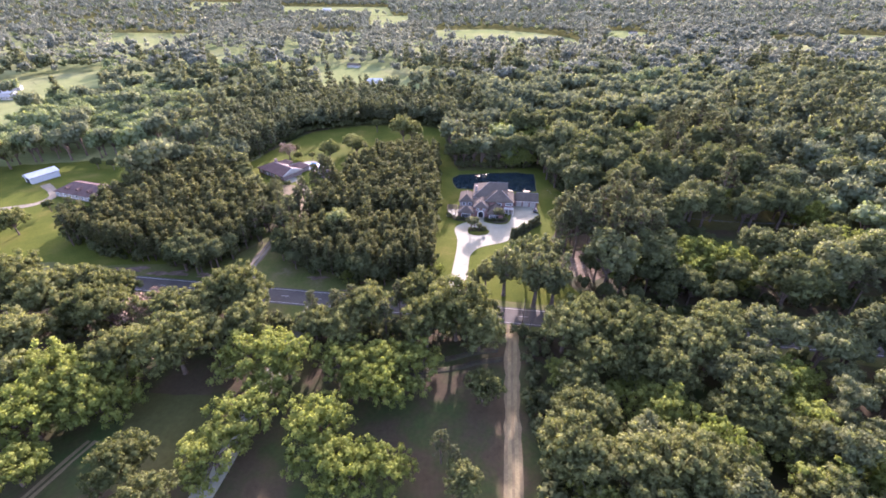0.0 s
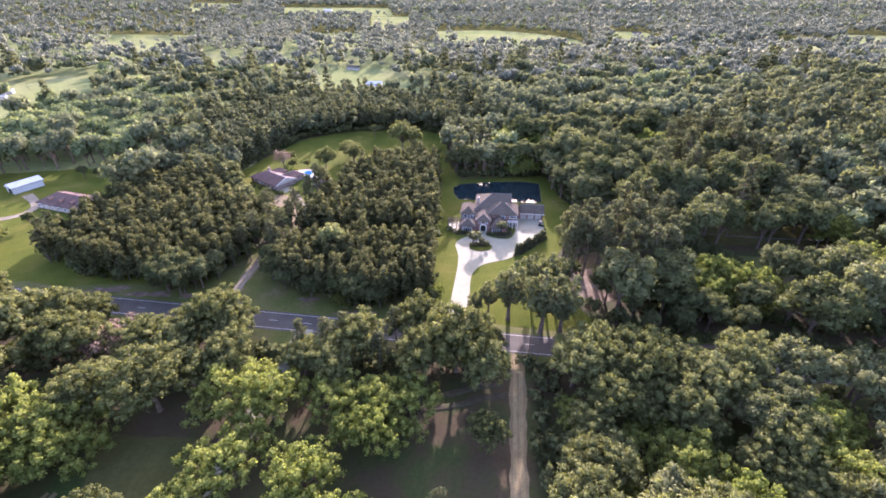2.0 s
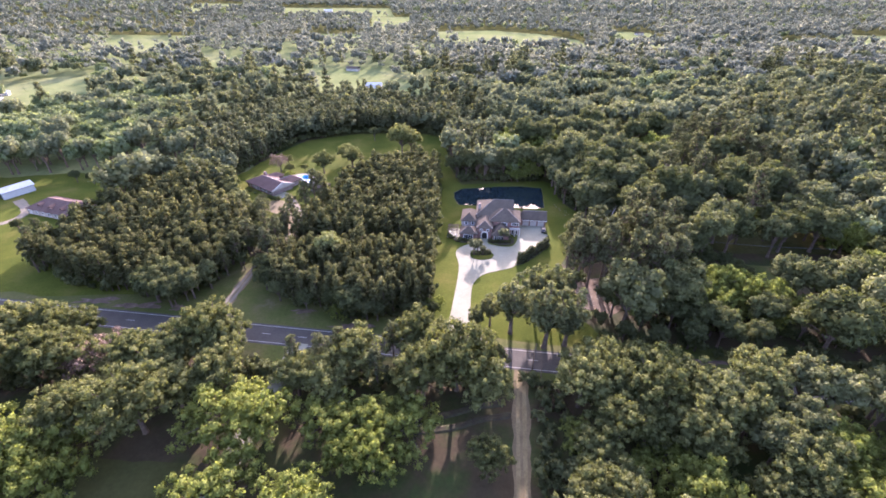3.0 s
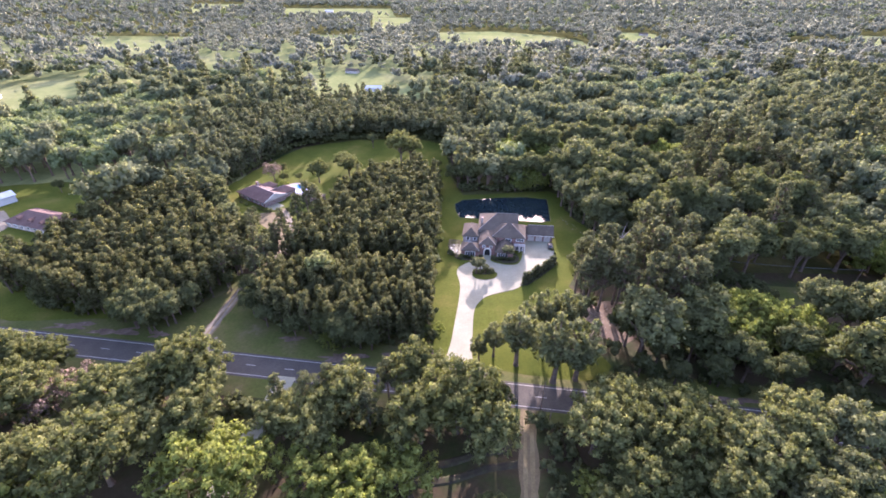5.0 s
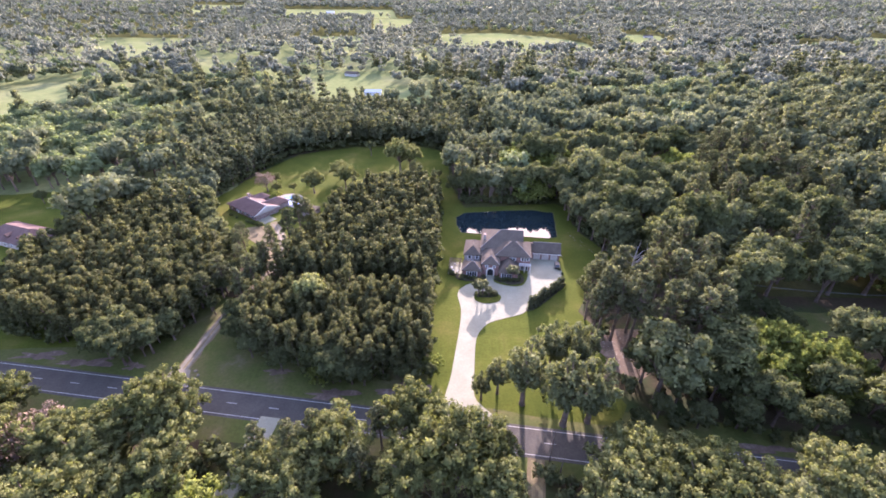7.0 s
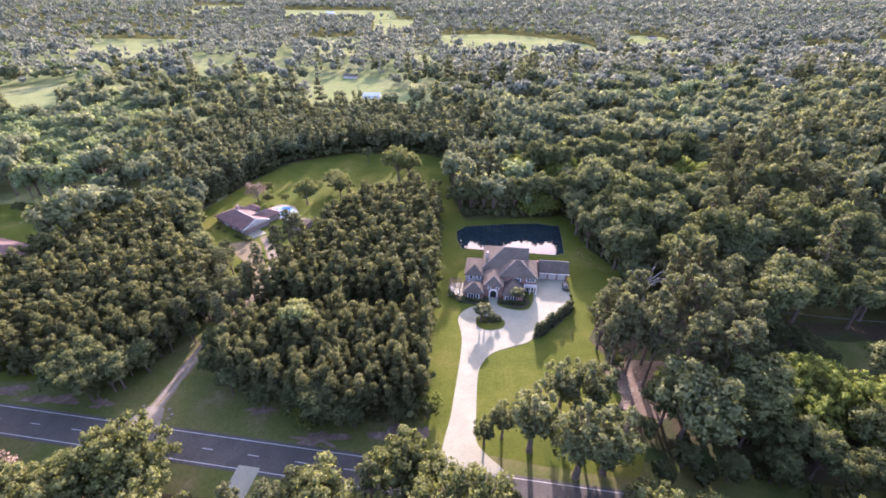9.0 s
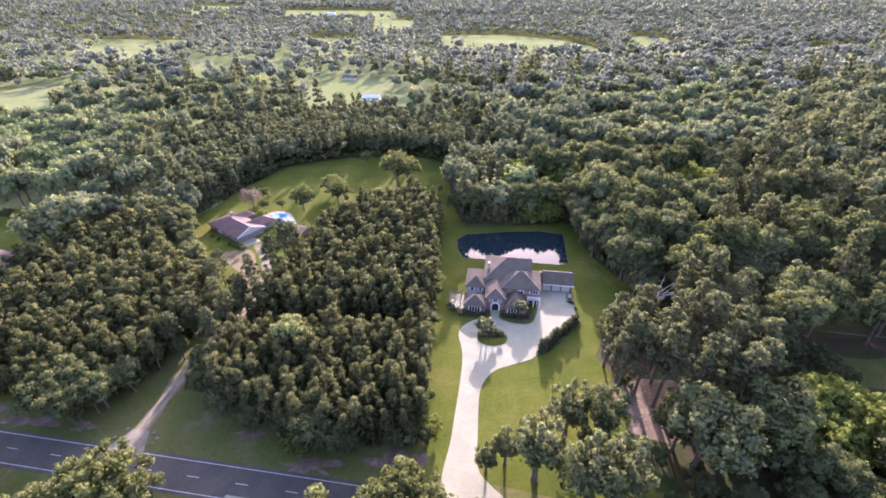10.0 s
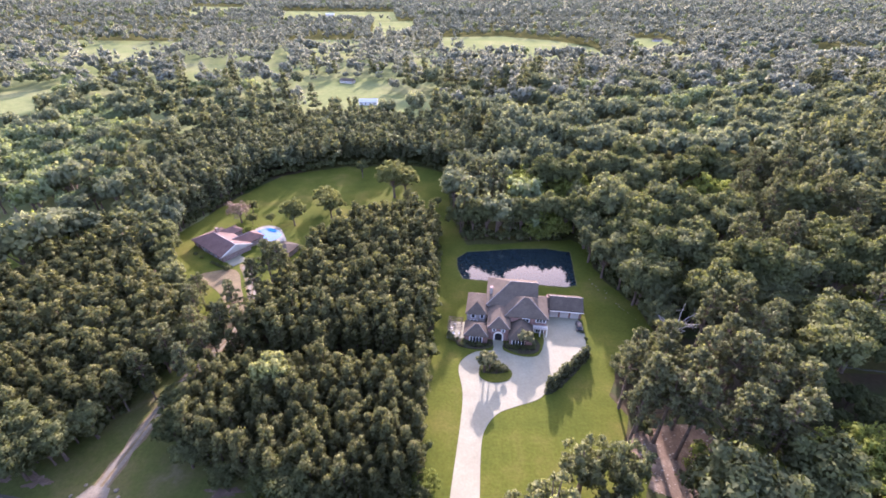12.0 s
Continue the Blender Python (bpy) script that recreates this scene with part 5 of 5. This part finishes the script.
OPEN = [[(40, 160), (74, 160), (74, 200), (40, 200)], STRIP, LANE, THICKET, WEST, EDGE_EAST, PINEY, BELT, P1, P2_NORTH, P2_SOUTH,
        GLADE, [(-82.7, 189.8), (-101.8, 204.7), (-118.6, 224.9), (-127.4, 246.7), (-87.1, 239.5), (-64.2, 221.3), (-64.9, 193.5)], [(-78.6, 193.5), (-49.1, 193.5), (-34.5, 262.9), (-38.1, 284.1), (-76.4, 275.3)],
        [(-65.9, 146.1), (-49.4, 179.4), (-63.9, 235), (-96.7, 239.5), (-82.5, 193.5), (-84.2, 136.4)]]
FIELDS = [[(-432, 419), (-399, 423), (-423, 590), (-375, 531), (-343, 398), (-335, 353), (-296, 303), (-315, 289), (-362, 284)],
          [(-20, 1060), (105, 1080), (205, 990), (245, 900), (235, 770), (150, 760), (-10, 800)],
          [(345, 1060), (420, 1015), (365, 800), (290, 800)], [(565, 900), (650, 865), (600, 750), (515, 760)], [(765, 995), (900, 930), (760, 740), (640, 770)],
          [(-214, 1470), (-100, 1470), (-80, 1080), (-165, 1090)], [(-640, 1960), (-210, 1900), (-150, 1480), (-480, 1500)], [(-1150, 2310), (-890, 2260), (-700, 1720), (-880, 1720)],
          [(-658, 975), (-480, 935), (-400, 730), (-520, 740)], [(-360, 738), (-290, 718), (-245, 590), (-285, 570)], [(-268, 810), (-240, 810), (-175, 575), (-200, 585)],
          [(-163, 595), (-62, 595), (-56, 478), (-120, 455)], [(-82, 535), (-10, 512), (-8, 425), (-62, 430)], [(-465, 530), (-417, 572), (-358, 500), (-366, 430), (-388, 415)],
          [(-264, 1018), (-160, 1016), (-138, 840), (-225, 840)]]
COUNTRY = [(-107.9, 250.3), (-132.1, 310.2), (-135.4, 434), (-8.8, 449.7), (-4.2, 877.7), (-218.9, 958), (-1047, 1056.8), (-1209, 730), (-458.7, 275.3), (-328.4, 155.7), (-199.7, 146.1), (-148.7, 167.1)]
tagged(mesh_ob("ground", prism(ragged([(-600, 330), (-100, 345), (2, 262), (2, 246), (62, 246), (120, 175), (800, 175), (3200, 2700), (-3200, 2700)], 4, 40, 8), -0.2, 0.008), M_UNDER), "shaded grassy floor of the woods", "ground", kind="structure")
tagged(mesh_ob("meadow", prism(ragged(COUNTRY, 5, 25, 4), -0.2, 0.012), M_MEADOW), "open grassy country with scattered trees", "meadow", kind="structure")
for i, f in enumerate(FIELDS):
    tagged(mesh_ob("meadow", prism(ragged(f, 6, 25, 2), -0.2, 0.05 + 0.02 * i), M_MEADOW), "pale yellow-green pasture between woods", "meadow", kind="structure")


def open_at(x, y):
    return any(inside(x, y, p) for p in OPEN) or any(inside(x, y, p) for p in FIELDS)


rng = random.Random(11)
near_wood, mid, far = [], [], []
ORCHARD = [(-345, 361), (-254, 425), (-200, 335), (-170, 272), (-193, 252), (-246, 256), (-275, 262), (-346, 345)]
y = 115.0
while y < 2750:
    step = 10.8 if y < 400 else (13.0 if y < 620 else (16.5 if y < 1000 else (20.0 if y < 1500 else 27.0)))
    reach = 75 + y * 0.95
    x = -reach
    while x < reach:
        px, py = x + rng.uniform(-0.46, 0.46) * step, y + rng.uniform(-0.46, 0.46) * step
        x += step
        if py < road_y(px) + (12.5 if px > 40 else 30) or open_at(px, py):
            continue
        n1 = noise.noise(Vector((px * 0.006, py * 0.006, 3.0)))
        n2 = noise.noise(Vector((px * 0.016, py * 0.016, 9.0)))
        west = px < -110 - (py - 240) * 0.1 and py > 145
        pine_belt = -170 < px < 30 and 250 < py < 425
        size = rng.choice((0.8, 0.95, 1.05, 1.2, 1.35, 1.5))
        if pine_belt:
            kind = 2 if rng.random() < 0.75 else 0
        elif west and inside(px, py, ORCHARD):
            kind, size = (3 if rng.random() < 0.9 else 0), rng.uniform(1.05, 1.45)
        elif west and (py < 560 or px < -300 - (py - 560) * 0.4):
            # open grassy country with scattered round trees
            if rng.random() > 0.62 + 1.3 * n2:
                continue
            kind = 3 if rng.random() < 0.18 else rng.choice((0, 0, 1, 2))
        elif px < 0 and 420 < py < 1050:
            # tall pines and broadleaves round small pastures
            if rng.random() > 0.80 + 0.9 * n2:
                continue
            kind = rng.choice((2, 2, 0, 1, 0))
        else:
            kind = 2 if n1 < -0.12 and rng.random() < 0.6 else (3 if n2 > 0.22 and rng.random() < 0.6 else rng.choice((0, 0, 1)))
        if rng.random() < 0.06:
            continue
        if kind == 2:
            size *= 1.1
        turn = rng.uniform(0, 6.28)
        # farther trees take the kinds with haze in their leaf colour
        if py > 1000:
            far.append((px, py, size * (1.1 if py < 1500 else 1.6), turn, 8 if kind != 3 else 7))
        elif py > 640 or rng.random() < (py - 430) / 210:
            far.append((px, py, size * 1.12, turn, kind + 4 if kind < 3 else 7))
        elif px > 40 and py < 320 and px < 175:
            near_wood.append((px, py, size, kind))
        else:
            mid.append((px, py, size, turn, kind))
    y += step * 0.88
# scrub along the edges of the woods
scrub = []
for poly in (STRIP, EDGE_EAST, P1, P2_SOUTH, P2_NORTH, [(25.4, 25.8), (26.9, 77), (29.8, 108), (60.6, 106.5), (111.5, 99.1), (152.3, 93.1), (152.1, 97.1), (60.6, 109), (29.2, 111)],
             [(60.3, 123.7), (110.9, 115.9), (171.8, 108), (171.5, 112.9), (110.7, 120.8), (62.2, 129.6)], [(-151.5, 111), (-60.6, 112.9), (10.1, 109), (10.1, 103), (-60.8, 105), (-152, 101.1)]):
    for i in range(len(poly)):
        a, b = Vector(poly[i]), Vector(poly[(i + 1) % len(poly)])
        out = Vector((b.y - a.y, a.x - b.x)).normalized()
        for j in range(int((b - a).length / 3.0)):
            q = a.lerp(b, (j + rng.random()) * 3.0 / (b - a).length) + out * rng.uniform(0.5, 5.0)
            if poly in (P1, P2_SOUTH, P2_NORTH):
                q -= out * 4.0
            if abs(q.y - road_y(q.x)) < 9 or (STRIP is not poly and inside(q.x, q.y, STRIP)) or inside(q.x, q.y, EDGE_EAST) and q.y < 258 or (poly in (STRIP, EDGE_EAST) and (-125 < q.x < -55 and q.y < 262 or q.x < 52 and q.y < 180)):
                continue
            if inside(q.x, q.y, STRIP):
                continue
            scrub.append((q.x, q.y, rng.uniform(0.5, 1.25), rng.uniform(0, 6.28), 0))
crowd("undergrowth", scrub, [SCRUB], "dark green undergrowth along the wood edges", "undergrowth")
near_wood.sort(key=lambda p: p[0] + p[1])
for px, py, s, kind in near_wood[:300]:
    (WOOD if kind == 0 else WOOD2 if kind == 1 else TALL if kind == 2 else PECAN).plant(px, py, s * (1.0, 1.0, 0.78, 0.95)[kind], rng.uniform(0, 360))
mid += [(px, py, s, rng.uniform(0, 6.28), kind) for px, py, s, kind in near_wood[300:]]
crowd("pine_plantation", [(x, y, random.uniform(0.82, 1.1), random.uniform(0, 6.28), 0) for x, y in rows[300:]], [PINELO], "dense planted rows of dark green pines", "pine plantation")
belt = [q for q in scatter(BELT, 5.4, 0.3, 8) if not inside(*q, STRIP)]
mid += [(x, y, rng.uniform(0.72, 1.0), rng.uniform(0, 6.28), 2 if rng.random() < 0.85 else 0) for x, y in belt]
mid += [(x, y, rng.uniform(0.7, 1.0), rng.uniform(0, 6.28), rng.choice((0, 1, 2))) for x, y in scatter([(-112, 232), (-120, 258), (-134, 272), (-150, 262), (-138, 240), (-122, 226)], 6.5, 0.35, 15)]
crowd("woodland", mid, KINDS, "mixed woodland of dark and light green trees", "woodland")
crowd("far_woodland", far, KINDS, "distant haze-coloured woodland with scattered light green trees", "woodland")

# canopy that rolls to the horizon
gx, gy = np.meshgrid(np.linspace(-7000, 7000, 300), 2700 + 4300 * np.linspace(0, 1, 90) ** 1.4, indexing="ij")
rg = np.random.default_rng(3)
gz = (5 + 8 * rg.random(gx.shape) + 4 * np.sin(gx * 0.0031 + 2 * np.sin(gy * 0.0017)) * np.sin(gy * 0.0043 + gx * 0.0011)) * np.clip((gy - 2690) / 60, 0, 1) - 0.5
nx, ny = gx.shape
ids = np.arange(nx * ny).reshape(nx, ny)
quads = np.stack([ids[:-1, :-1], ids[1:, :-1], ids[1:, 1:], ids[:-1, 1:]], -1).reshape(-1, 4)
tagged(new("horizon_woods", mesh_np("horizon_woods", np.stack([gx, gy, gz], -1).reshape(-1, 3), quads, [M_HORIZON])), "unbroken woods and pale fields in painted-in haze to the horizon", "woodland", kind="stuff")
